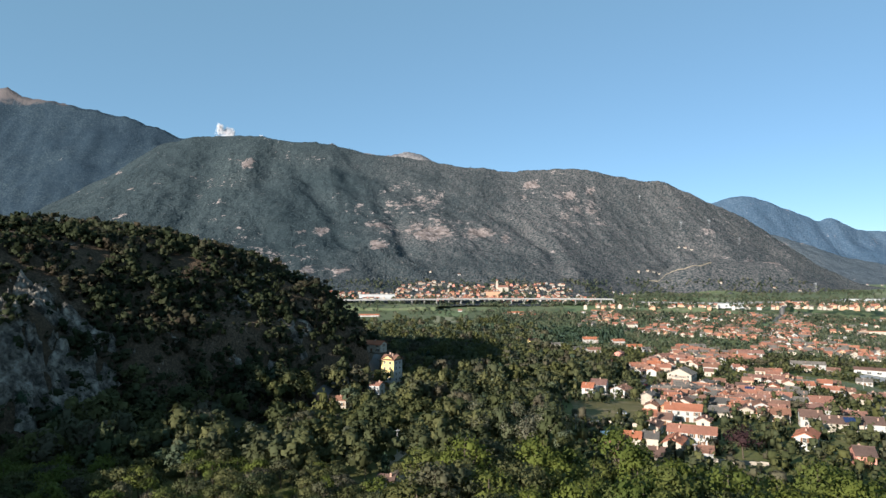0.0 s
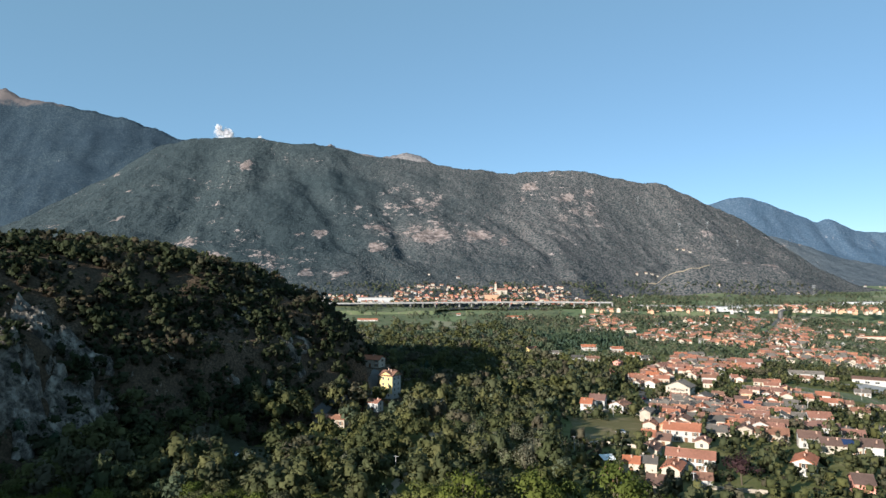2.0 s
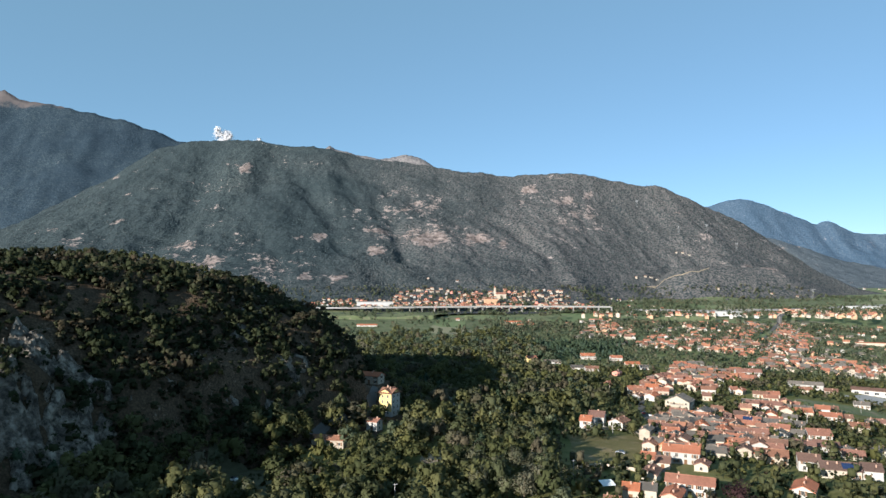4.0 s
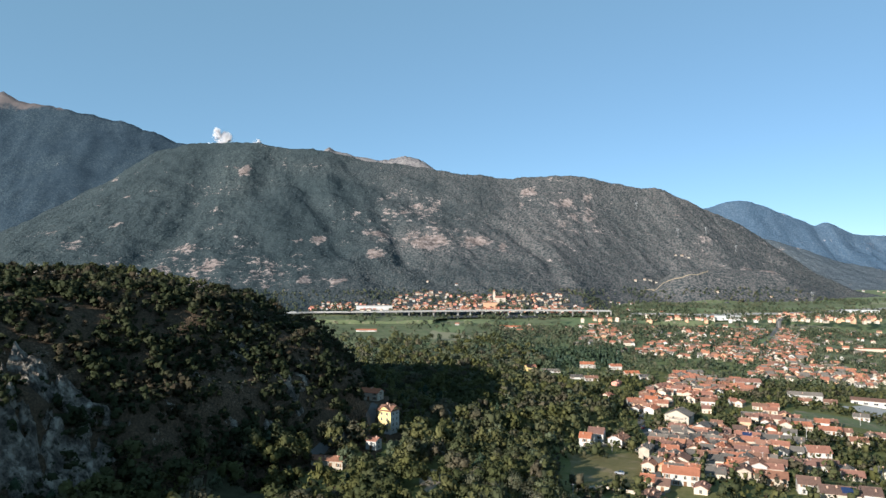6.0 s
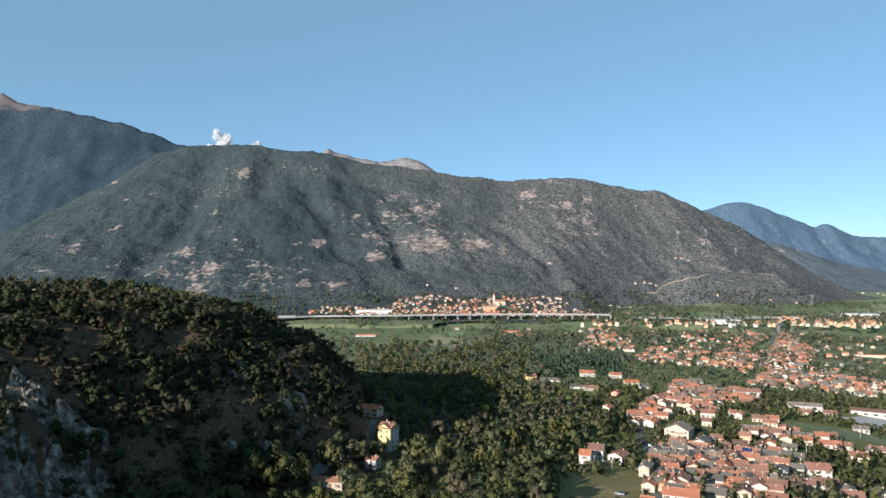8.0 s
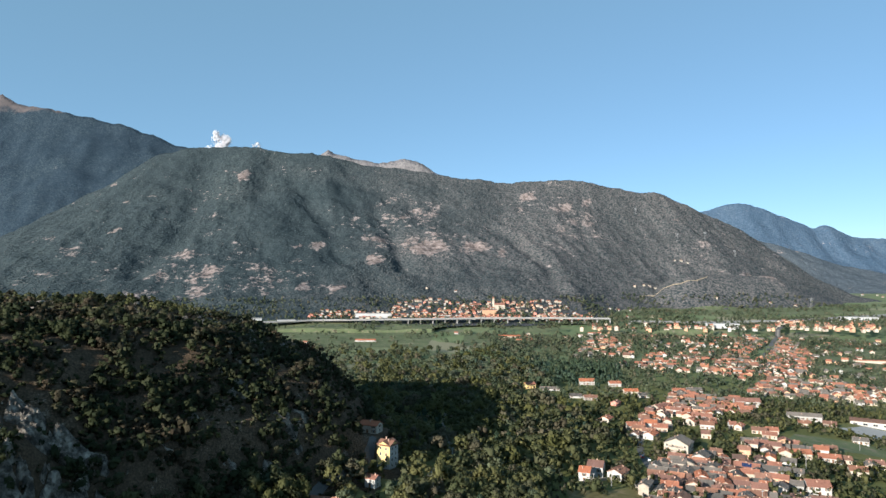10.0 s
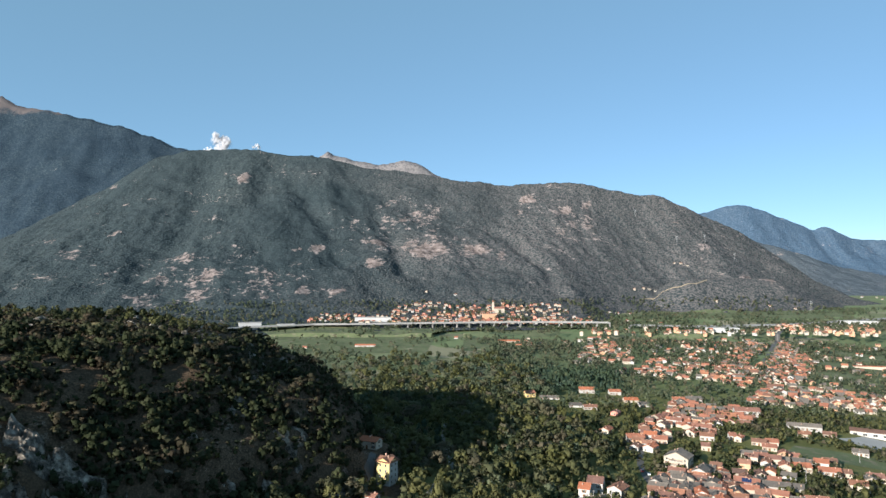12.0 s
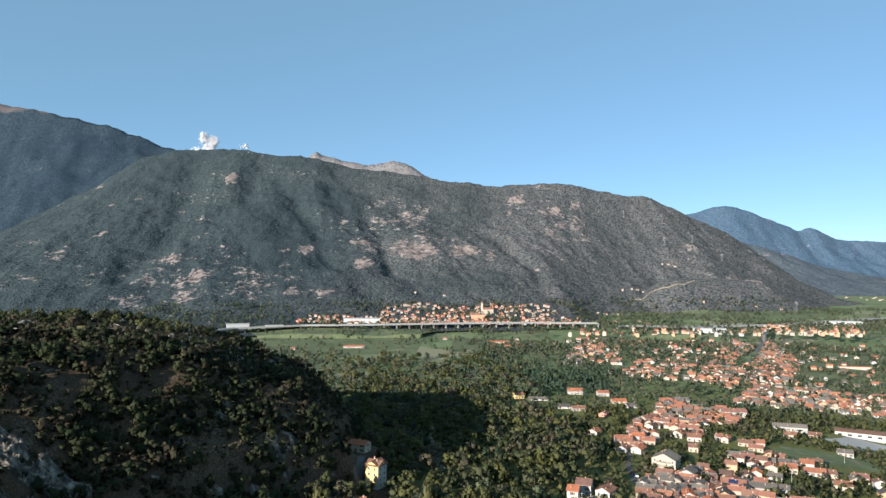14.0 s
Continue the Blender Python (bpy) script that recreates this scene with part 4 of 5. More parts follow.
quarter([(463, 668), (616, 660), (708, 840), (540, 783)], 11.5, -18, 0.8, VR, 1, margin=2.0)
quarter([(353, 850), (368, 778), (667, 1295), (657, 1403)], 13.5, -28, 0.58, VR, 0, land="village_far")
quarter([(392, 804), (464, 835), (617, 1061), (748, 1423)], 14.5, -28, 0.58, VR, 0, land="village_far")
quarter([(713, 1415), (832, 1454), (933, 1675), (853, 1637)], 19, -25, 0.6, VR, 0, "RRRRBB", "CTTOTO", land="village_far")
quarter([(264, 889), (341, 809), (441, 973), (371, 1095)], 16, -20, 0.5, VR, 0, land="village_far")
quarter([(206, 982), (294, 986), (369, 1242), (306, 1427)], 19, -12, 0.42, VR, 0, land="village_far")
quarter([(832, 1454), (930, 1365), (1083, 1613), (933, 1614)], 24, -15, 0.45, VR, 0, "RRRRBB", "CTTOTO", land="village_far")
quarter([(317, 1350), (535, 1269), (666, 1580), (359, 1524)], 26, -15, 0.32, VR, 0, "RRRRBB", "CTTOTO", land="village_far")
quarter([(371, 1095), (441, 973), (651, 1326), (513, 1346)], 20, -20, 0.4, VR, 0, land="village_far")
quarter([(236, 873), (517, 732), (1088, 1521), (503, 1552)], 33, -20, 0.42, VR, 0, land="village_far")
quarter([(127, 1221), (235, 1195), (276, 1379), (137, 1372)], 30, -5, 0.3, VR, 0, land="village_far")
quarter([(-269, 1182), (64, 1161), (63, 1515), (-344, 1512)], 75, 0, 0.3, VR, 0, land="village_far")
# the town at the foot of the mountain, and hamlets on its slope
quarter([(-330, 1590), (390, 1630), (390, 1700), (-300, 1670)], 14, 0, 0.72, VR, 0, "RRRRBB", "WCCCOP", "town")
quarter([(-130, 1680), (380, 1700), (340, 1850), (-110, 1800)], 15, 8, 0.55, VR, 0, "RRRRBB", "WCCCOPT", "town")
quarter([(380, 1660), (640, 1700), (620, 1800), (380, 1780)], 36, 8, 0.45, VR, 0, "RRRB", "WWCC", "town")
quarter([(-60, 1850), (260, 1870), (240, 1950), (-60, 1930)], 44, 8, 0.4, VR, 0, "RRRB", "WWCC", "town")
quarter([(560, 2020), (1200, 2085), (1200, 2105), (600, 2050)], 30, 4, 0.3, VR, 0, "RRBB", "CTTO", "town")
quarter([(840, 2200), (1090, 2230), (1040, 2300), (860, 2290)], 46, 8, 0.3, VR, 0, "GGB", "TTC", "town")
quarter([(-625, 2520), (-550, 2540), (-550, 2560), (-625, 2540)], 24, 8, 0.5, VR, 0, "GGB", "TTC", "town")
quarter([(870, 2425), (985, 2415), (985, 2440), (880, 2450)], 22, 8, 0.5, VR, 0, "GGB", "TCT", "town")
quarter([(645, 2170), (830, 2215), (830, 2235), (645, 2190)], 24, 8, 0.5, VR, 0, "GRB", "TTC", "town")
quarter([(495, 1905), (580, 1915), (580, 1945), (495, 1935)], 22, 8, 0.7, VR, 0, "RRB", "WWC", "town")
quarter([(1700, 2850), (2400, 2950), (2500, 3350), (1900, 3300)], 55, 8, 0.3, VR, 0, "RRG", "WCT", "town")
join_far("village_far", "white and cream houses with orange roofs far off in gardens")
join_far("town", "dense town of orange roofs at the mountain's foot")


# ---- roads, water and built works ----
M_ROAD = plain("worn_asphalt", (0.115, 0.11, 0.105), 0.9, 0.2, 0.6)
M_TRACK = plain("dirt_track", (0.30, 0.24, 0.17), 0.95, 0.25, 0.5)
M_GRAVEL = plain("river_stones", (0.15, 0.145, 0.125), 0.9, 0.45, 0.9)


def meadow_material(name, dark, light, dry):
    """Grass with broad patches, mown stripes and dry spots."""
    m, n, l, p = mat(name, 0.95, 0.1)
    big = noise_node(n, l, 0.03, 6, 0.6)
    fine = noise_node(n, l, 0.5, 6, 0.75)
    spot = noise_node(n, l, 0.11, 6, 0.7)
    r = ramp(n, [(0.35, dark), (0.62, light)])
    l.new(mix(n, l, 0.45, big.outputs[0], fine.outputs[0]), r.inputs[0])
    l.new(mix(n, l, step(n, l, spot.outputs[0], 0.5, 0.68), r.outputs[0], dry), p.inputs["Base Color"])
    bump(n, l, p, fine.outputs[0], 0.7, 0.4)
    return m


M_LAWN = meadow_material("green_meadow", (0.076, 0.094, 0.046), (0.140, 0.164, 0.084), (0.196, 0.170, 0.121))
M_DRY = meadow_material("dry_meadow", (0.098, 0.088, 0.034), (0.185, 0.155, 0.070), (0.23, 0.175, 0.10))
M_ROUGH = plain("rough_grass", (0.062, 0.060, 0.034), 0.95, 0.5, 0.35, bumpy=0.4)
# a darker grey than the pale concrete, for the further deck
M_DECK = plain("darker_deck", (0.26, 0.255, 0.245), 0.9, 0.2, 0.3)


def strip(name, pts, width, material, label, lift=0.12, kind="structure"):
    """A ribbon laid along pts on the land."""
    P = [Vector((x, y, 0)) for x, y in pts]
    fine = []
    for a, b in zip(P, P[1:]):
        n = max(1, int((b - a).length / 4))
        fine += [a.lerp(b, i / n) for i in range(n)]
    fine.append(P[-1])
    bm = bmesh.new()
    rows = []
    for i, p in enumerate(fine):
        d = (fine[min(i + 1, len(fine) - 1)] - fine[max(i - 1, 0)]).normalized()
        s = Vector((d.y, -d.x, 0)) * width / 2
        rows.append([bm.verts.new((q.x, q.y, zat(q.x, q.y) + lift)) for q in (p - s, p - s * 0.33, p + s * 0.33, p + s)])
        TAKEN.append((p.x, p.y, width * 0.5))
    for a, b in zip(rows, rows[1:]):
        for k in range(3):
            bm.faces.new((a[k], a[k + 1], b[k + 1], b[k]))
    return tagged(part(name, bm, material), label, kind=kind)


def patch(name, corners, material, label, lift=0.15, n=14):
    """A piece of open ground between four corners, lying on the land."""
    bm = bmesh.new()
    (a, b, c, d) = [Vector((*p, 0)) for p in corners]
    grid = []
    for j in range(n + 1):
        row = []
        for i in range(n + 1):
            u, v = i / n, j / n
            p = a.lerp(b, u).lerp(d.lerp(c, u), v)
            p.x += 1.5 * math.sin(v * 7 + u * 3) * (u - 0.5)
            p.y += 1.5 * math.sin(u * 6 + v * 2) * (v - 0.5)
            row.append(bm.verts.new((p.x, p.y, zat(p.x, p.y) + lift)))
        grid.append(row)
    for j in range(n):
        for i in range(n):
            bm.faces.new((grid[j][i], grid[j][i + 1], grid[j + 1][i + 1], grid[j + 1][i]))
    return tagged(part(name, bm, material), label, kind="structure")


def viaduct(pts, label, piers_from=0.0, surface=M_CONC):
    """A motorway deck on piers, with a barrier on each side."""
    root = tagged(new("viaduct"), label, "viaduct")
    P = [Vector(p) for p in pts]
    line = []
    for a, b in zip(P, P[1:]):
        n = max(1, int((b - a).length / 30))
        line += [a.lerp(b, i / n) for i in range(n)]
    line.append(P[-1])
    deck, wall_a, wall_b = bmesh.new(), bmesh.new(), bmesh.new()

    def ribbon(bm, y0, y1, z0, z1):
        rows = []
        for i, p in enumerate(line):
            d = (line[min(i + 1, len(line) - 1)] - line[max(i - 1, 0)]).normalized()
            s = Vector((-d.y, d.x, 0))
            rows.append([bm.verts.new(p + s * yy + Vector((0, 0, zz))) for yy, zz in ((y0, z0), (y1, z0), (y1, z1), (y0, z1))])
        for a, b in zip(rows, rows[1:]):
            for k in range(4):
                bm.faces.new((a[k], a[(k + 1) % 4], b[(k + 1) % 4], b[k]))
        bm.faces.new(rows[0][::-1])
        bm.faces.new(rows[-1])

    ribbon(deck, -12, 12, -1.6, 0)
    ribbon(wall_a, -12.3, -11.9, -0.5, 0.8)
    ribbon(wall_b, 11.9, 12.3, -0.5, 1.1)
    part("deck", deck, surface, root)
    part("barrier", wall_a, surface, root)
    part("barrier", wall_b, surface, root)
    me = mesh_of("pier", lambda b: (box(b, -1.1, 1.1, -7, -4.5, -14, -2), box(b, -1.1, 1.1, 4.5, 7, -14, -2), box(b, -1.3, 1.3, -10, 10, -3, -1.98)), M_CONC)
    for i, p in enumerate(line):
        if i >= piers_from * len(line) and i % 1 == 0:
            d = (line[min(i + 1, len(line) - 1)] - line[max(i - 1, 0)]).normalized()
            share("pier", me, root, p, math.atan2(d.y, d.x))
    return root


viaduct([(-700, 1180, -2), (-431, 1472, 0), (-298, 1541, 1), (-105, 1560, 2), (102, 1597, 2.5), (266, 1612, 2.5), (420, 1600, 2)], "long pale concrete motorway viaduct across the fields", 0.55)
viaduct([(470, 1605, -5), (640, 1600, -7), (895, 1660, -7), (1300, 1850, -3), (1700, 2000, 0)], "grey motorway deck beyond the village", surface=M_DECK)
strip("road", [(123, 345), (124, 376), (127, 400), (133, 432), (146, 473), (166, 531), (215, 586)], 4.4, M_ROAD, "narrow grey asphalt village street")
strip("road", [(440, 916), (504, 1018), (559, 1107), (692, 1341), (812, 1526), (857, 1607)], 9.0, M_ROAD, "straight grey main street through the village")
strip("road", [(108, 357), (105, 329), (99, 300), (88, 262)], 4.0, M_ROAD, "narrow lane beside the meadow wall")
strip("road", [(330, 700), (398, 736), (548, 843), (704, 935)], 6.0, M_ROAD, "asphalt road along the village")
strip("track", [(-60, 300), (-48, 318), (-40, 335), (-37, 352), (-36, 362)], 3.2, M_ROAD, "narrow road past the tall house", 0.5)
strip("track", [(-20, 165), (-12, 185), (-16, 205), (-9, 232), (-6, 262), (3, 292)], 3.4, M_TRACK, "pale dirt track through the wood")
strip("track", [(663, 2131), (739, 2146), (788, 2122), (846, 2128), (897, 2167)], 4.0, M_TRACK, "pale dirt track up the mountain's foot", 1.2)
strip("stream", [(6, 560), (3, 497), (8, 440), (8, 413), (-1, 370), (-6, 345), (2, 320)], 3.4, M_GRAVEL, "stony pale stream bed between trees", 0.25)
patch("meadow", [(54, 266), (84, 262), (103, 340), (65, 333)], M_DRY, "dry yellowish mown meadow beside the village")
patch("clearing", [(-86, 226), (-52, 226), (-56, 262), (-92, 262)], M_ROUGH, "grassy clearing below the hill", 0.2)
patch("clearing", [(-8, 272), (6, 271), (6, 296), (-8, 295)], M_TRACK, "bare earth clearing in the wood", 0.2)
patch("yard", [(356, 530), (399, 546), (376, 576), (338, 553)], M_CONC, "pale concrete factory yard", 0.2)
patch("meadow", [(241, 470), (357, 470), (374, 499), (278, 509)], M_LAWN, "green meadow between houses", 0.2)
patch("meadow", [(499, 865), (623, 905), (904, 1307), (701, 1230)], M_LAWN, "broad green meadow behind the village", 0.3, 24)
patch("meadow", [(-265, 1124), (-21, 1123), (-11, 1363), (-347, 1355)], M_LAWN, "broad green valley meadow", 0.3, 24)
patch("meadow", [(-347, 1366), (-21, 1374), (21, 1545), (-437, 1552)], M_LAWN, "broad green valley meadow by the motorway", 0.3, 24)
patch("meadow", [(42, 1155), (203, 1155), (227, 1371), (53, 1403)], M_LAWN, "green valley meadow near farm buildings", 0.3, 24)
patch("meadow", [(423, 1068), (516, 1156), (601, 1428), (458, 1417)], M_LAWN, "green meadow between village streets", 0.3, 18)
TAKEN.extend([(648, 1031, 50), (775, 1196, 40), (567, 928, 30), (292, 482, 30), (369, 551, 30)])


patch("meadow", [(500, 1850), (1200, 1850), (1290, 2070), (600, 1990)], M_LAWN, "long green meadow at the mountain's foot", 0.4, 24)
patch("meadow", [(-214, 352), (-182, 354), (-180, 372), (-216, 370)], M_DRY, "small dry meadow on the hill's flat top", 0.6)


def wall_run(pts, thick, high, label):
    """A free-standing rough stone wall along pts."""
    bm = bmesh.new()
    for (ax, ay), (bx, by) in zip(pts, pts[1:]):
        n = max(1, int(math.dist((ax, ay), (bx, by)) / 2.0))
        for i in range(n):
            x0, y0, x1, y1 = [p + (q - p) * f for f in (i / n, (i + 1.02) / n) for p, q in ((ax, bx), (ay, by))]
            z0, z1 = zat(x0, y0), zat(x1, y1)
            d = Vector((x1 - x0, y1 - y0, 0)).normalized()
            s = Vector((-d.y, d.x, 0)) * thick / 2
            h0, h1 = high * random.uniform(0.85, 1.1), high * random.uniform(0.85, 1.1)
            v = [bm.verts.new(p) for p in (Vector((x0, y0, z0 - 0.6)) - s, Vector((x0, y0, z0 - 0.6)) + s, Vector((x1, y1, z1 - 0.6)) + s, Vector((x1, y1, z1 - 0.6)) - s,
                                           Vector((x0, y0, z0 + h0)) - s, Vector((x0, y0, z0 + h0)) + s, Vector((x1, y1, z1 + h1)) + s, Vector((x1, y1, z1 + h1)) - s)]
            for f in ((0, 1, 2, 3), (4, 7, 6, 5), (0, 4, 5, 1), (1, 5, 6, 2), (2, 6, 7, 3), (3, 7, 4, 0)):
                bm.faces.new([v[k] for k in f])
    return tagged(part("garden_wall", bm, WALL["T"]), label, "wall")


wall_run([(77, 350), (92, 357), (104, 357), (102, 328), (93, 300), (84, 271), (78, 256)], 0.5, 1.6, "rough stone wall round the meadow")
wall_run([(56, 268), (67, 271), (80, 262)], 0.5, 1.3, "low stone wall below the meadow")
wall_run([(80, 206), (90, 202), (99, 199)], 0.4, 1.2, "pale garden wall above a grass strip")


def pole(x, y, tall, arm, label):
    """A utility pole with a cross arm and insulators."""
    root = tagged(new("utility_pole"), label, "pole", "utility poles")
    root.location = (x, y, zat(x, y))
    bm = bmesh.new()
    bmesh.ops.create_cone(bm, segments=8, radius1=0.17, radius2=0.1, depth=tall + 1, cap_ends=True, matrix=Matrix.Translation((0, 0, (tall - 1) / 2)))
    part("post", bm, M_CONC, root)
    bm = bmesh.new()
    box(bm, -arm, arm, -0.06, 0.06, tall - 0.5, tall - 0.36)
    a = part("cross_arm", bm, M_METAL, root)
    bm = bmesh.new()
    for px in (-arm * 0.9, 0, arm * 0.9):
        bmesh.ops.create_cone(bm, segments=6, radius1=0.06, radius2=0.04, depth=0.3, cap_ends=True, matrix=Matrix.Translation((px, 0, tall - 0.2)))
    part("insulator", bm, M_PANE, a)
    TAKEN.append((x, y, 1.5))


for px, py, ph in ((80, 339, 8), (90, 342, 8.5), (75.5, 196, 7.5), (-15, 216, 8), (52, 256, 6), (310, 481, 9), (154, 312, 8), (229, 408, 8)):
    pole(px, py, ph, 0.8, "pale concrete utility pole with a cross arm")


# a darker grey than the other metal, for the pylons
M_STEEL = plain("darker_steel", (0.2, 0.2, 0.2), 0.6, 0.2)


def pylon(x, y, tall):
    """A steel lattice pylon on the mountain side."""
    root = tagged(new("pylon"), "tall grey steel lattice power pylon", "pylon", "power line pylons")
    root.location = (x, y, float(height(np.array([x]), np.array([y]))[0]))
    bm = bmesh.new()

    def bar(a, b, w):
        a, b = Vector(a), Vector(b)
        m = bmesh.ops.create_cone(bm, segments=4, radius1=w, radius2=w, depth=(b - a).length, cap_ends=True)
        bmesh.ops.transform(bm, matrix=Matrix.Translation((a + b) / 2) @ (b - a).to_track_quat("Z", "Y").to_matrix().to_4x4(), verts=m["verts"])

    for sx in (-1, 1):
        for sy in (-1, 1):
            bar((sx * 3.2, sy * 3.2, -2), (sx * 0.7, sy * 0.7, tall), 0.2)
    for k in range(7):
        f, g = k / 7, (k + 1) / 7
        r0, r1 = 3.2 - 2.5 * f, 3.2 - 2.5 * g
        for sx, sy in ((-1, -1), (1, -1), (1, 1), (-1, 1)):
            bar((sx * r0, sy * r0, tall * f), (-sy * r1, sx * r1, tall * g), 0.1)
    part("lattice", bm, M_STEEL, root)
    for z in (0.78, 0.88, 0.97):
        bm = bmesh.new()
        box(bm, -6, 6, -0.3, 0.3, tall * z - 0.3, tall * z + 0.3)
        part("cross_arm", bm, M_METAL, root)


for px, py in ((1062, 2583), (939, 2553), (820, 2700), (1165, 2546), (1185, 2064)):
    pylon(px, py, 32)


def car(x, y, turn, paint, label):
    root = tagged(new("car"), label, "car")
    root.location, root.rotation_euler = (x, y, zat(x, y) + 0.25), (0, 0, radians(turn))
    bm = bmesh.new()
    prism(bm, [(-2.1, 0.25), (2.1, 0.25), (2.15, 0.6), (1.9, 0.85), (-2.0, 0.95), (-2.15, 0.6)], -0.85, 0.85)
    part("body", bm, paint, root)
    bm = bmesh.new()
    prism(bm, [(-1.6, 0.92), (1.0, 0.88), (0.35, 1.42), (-1.2, 1.45)], -0.72, 0.72)
    part("cabin", bm, M_PANE, root)
    wheel = mesh_of("wheel", lambda b: bmesh.ops.create_cone(b, segments=12, radius1=0.32, radius2=0.32, depth=0.22, cap_ends=True, matrix=Matrix.Rotation(radians(90), 4, "Y")), M_PANE)
    for sx in (-0.8, 0.8):
        for sy in (-1.3, 1.3):
            share("wheel", wheel, root, (sx, sy, 0.3))
    TAKEN.append((x, y, 3))


PAINT = {"white": plain("white_paint", (0.75, 0.75, 0.75), 0.35, 0.05), "red": plain("red_paint", (0.4, 0.05, 0.04), 0.35, 0.05), "grey": plain("grey_paint", (0.25, 0.26, 0.28), 0.35, 0.05)}
car(-78, 246, 70, PAINT["white"], "white car parked in the grassy clearing")
car(129, 415, -14, PAINT["red"], "small red car on the village street")
car(131, 408, -14, PAINT["white"], "small white car on the village street")
car(81, 295, 60, PAINT["grey"], "grey car parked on the dry meadow")
car(-1, 248, 80, PAINT["white"], "white van parked in the wood clearing")


def lean_to(x, y, turn, w, d, label):
    """A small open shed with a pale sheet roof on four posts."""
    root = tagged(new("shed"), label, "shed")
    root.location, root.rotation_euler = (x, y, zat(x, y)), (0, 0, radians(turn))
    bm = bmesh.new()
    prism(bm, [(-d / 2, 2.2), (d / 2, 3.1), (d / 2, 3.2), (-d / 2, 2.3)], -w / 2, w / 2)
    part("roof", bm, PAINT["white"], root, "pale sheet roof")
    post = mesh_of("post", lambda b: box(b, -0.07, 0.07, -0.07, 0.07, -0.5, 2.25), M_SHUT)
    for sx in (-w / 2 + 0.2, w / 2 - 0.2):
        for sy in (-d / 2 + 0.2, d / 2 - 0.2):
            share("post", post, root, (sx, sy, 0))
    TAKEN.append((x, y, 4))


lean_to(60, 236, 12, 5, 4, "small shed with a pale sheet roof")
house(-15, 176, -10, 4.5, 3.5, 2.4, "B", "T", 1, "shed")
TAKEN.append((-14, 168, 5))


# ---- small things ----
M_PANEL = plain("grey_white_panels", (0.43, 0.43, 0.42), 0.8, 0.12, 0.4)


M_CLOUD, _cn, _cl, _cp = mat("cloud_white", 1.0, 0.0)
_cp.inputs["Base Color"].default_value = (0.78, 0.77, 0.79, 1)
_ct = _cn.new("ShaderNodeBsdfTranslucent")
_ct.inputs[0].default_value = (0.78, 0.77, 0.79, 1)
_cm = _cn.new("ShaderNodeMixShader")
_cm.inputs[0].default_value = 0.5
_cl.new(_cp.outputs[0], _cm.inputs[1])
_cl.new(_ct.outputs[0], _cm.inputs[2])
_cl.new(_cm.outputs[0], _cn["Material Output"].inputs[0])


def cloud(x, y, z, wide, tall, lumps, tufts, tuft, seed):
    """A soft cumulus: small white tufts, dense inside its lumps and thinning out at their rims."""
    rng = np.random.default_rng(seed)
    c = np.stack([rng.normal(0, 0.3, lumps) * wide, rng.normal(0, 0.2, lumps) * wide, rng.uniform(0, 1, lumps) ** 1.2 * tall], 1)
    c[:, 0] += 0.22 * wide * (c[:, 2] / tall - 0.4)
    r = rng.uniform(0.24, 0.38, lumps) * wide * (1.1 - 0.35 * c[:, 2] / tall)
    k = rng.choice(lumps, tufts, p=r ** 2 / (r ** 2).sum())
    d = rng.normal(size=(tufts, 3))
    d /= np.linalg.norm(d, axis=1)[:, None]
    p = c[k] + d * (r[k] * (0.5 + 0.75 * rng.random(tufts) ** 1.5))[:, None] * np.array([1, 1, 0.9])
    t = np.cross(d, rng.normal(size=(tufts, 3)))
    t /= np.linalg.norm(t, axis=1)[:, None]
    b = np.cross(d, t)
    s = tuft * rng.uniform(0.5, 1.4, (tufts, 1)) * np.where(rng.random((tufts, 1)) < 0.5, 1.0, 0.7)
    v = np.stack([p - t * s, p - b * s, p + t * s, p + b * s], 1).reshape(-1, 3)
    # normals lean towards sun and camera, which keeps the shaded side bright
    out = c[k] / wide * 0.4 + d * 0.4 + np.array([-0.3, -0.7, 0.35])
    out /= np.linalg.norm(out, axis=1)[:, None]
    ob = new("cloud", leaf_mesh("cloud", v, np.arange(tufts * 4).reshape(-1, 4), np.repeat(out, 4, 0), M_CLOUD))
    ob.location = (x, y, z)
    return tagged(ob, "small white cumulus cloud behind the ridge", "cloud")


cloud(-1650, 4860, 1010, 120, 165, 15, 5600, 4.4, 12)
cloud(-1378, 4870, 1072, 40, 26, 7, 170, 4.5, 9)


def factory():
    root = tagged(new("factory"), "long white industrial hall with brown roof", "factory")
    x, y, turn = 400, 571, -32
    root.location, root.rotation_euler = (x, y, zat(x, y)), (0, 0, radians(turn))
    bm = bmesh.new()
    prism(bm, [(-8, -4), (8, -4), (8, 6.5), (0, 8.0), (-8, 6.5)], -34, 34)
    part("wall", bm, WALL["W"], root)
    bm = bmesh.new()
    prism(bm, [(-8.6, 6.42), (0, 8.05), (8.6, 6.42), (8.6, 6.8), (0, 8.4), (-8.6, 6.8)], -34.5, 34.5)
    part("roof", bm, ROOF["B"], root)
    me = mesh_of("window", lambda b: (box(b, -1.7, 1.7, -0.12, 0.1, -0.1, 0.0, 1), box(b, -1.6, 1.6, -0.06, 0.1, 0, 1.6), box(b, -0.07, 0.07, -0.1, 0.1, 0, 1.6, 1)), [M_PANE, M_FRAME])
    for i in range(9):
        share("window", me, root, (-30 + i * 7.5, -8, 3.4))
    gate = mesh_of("gate", lambda b: box(b, -1.6, 1.6, -0.08, 0.1, -0.5, 3.2), M_METAL)
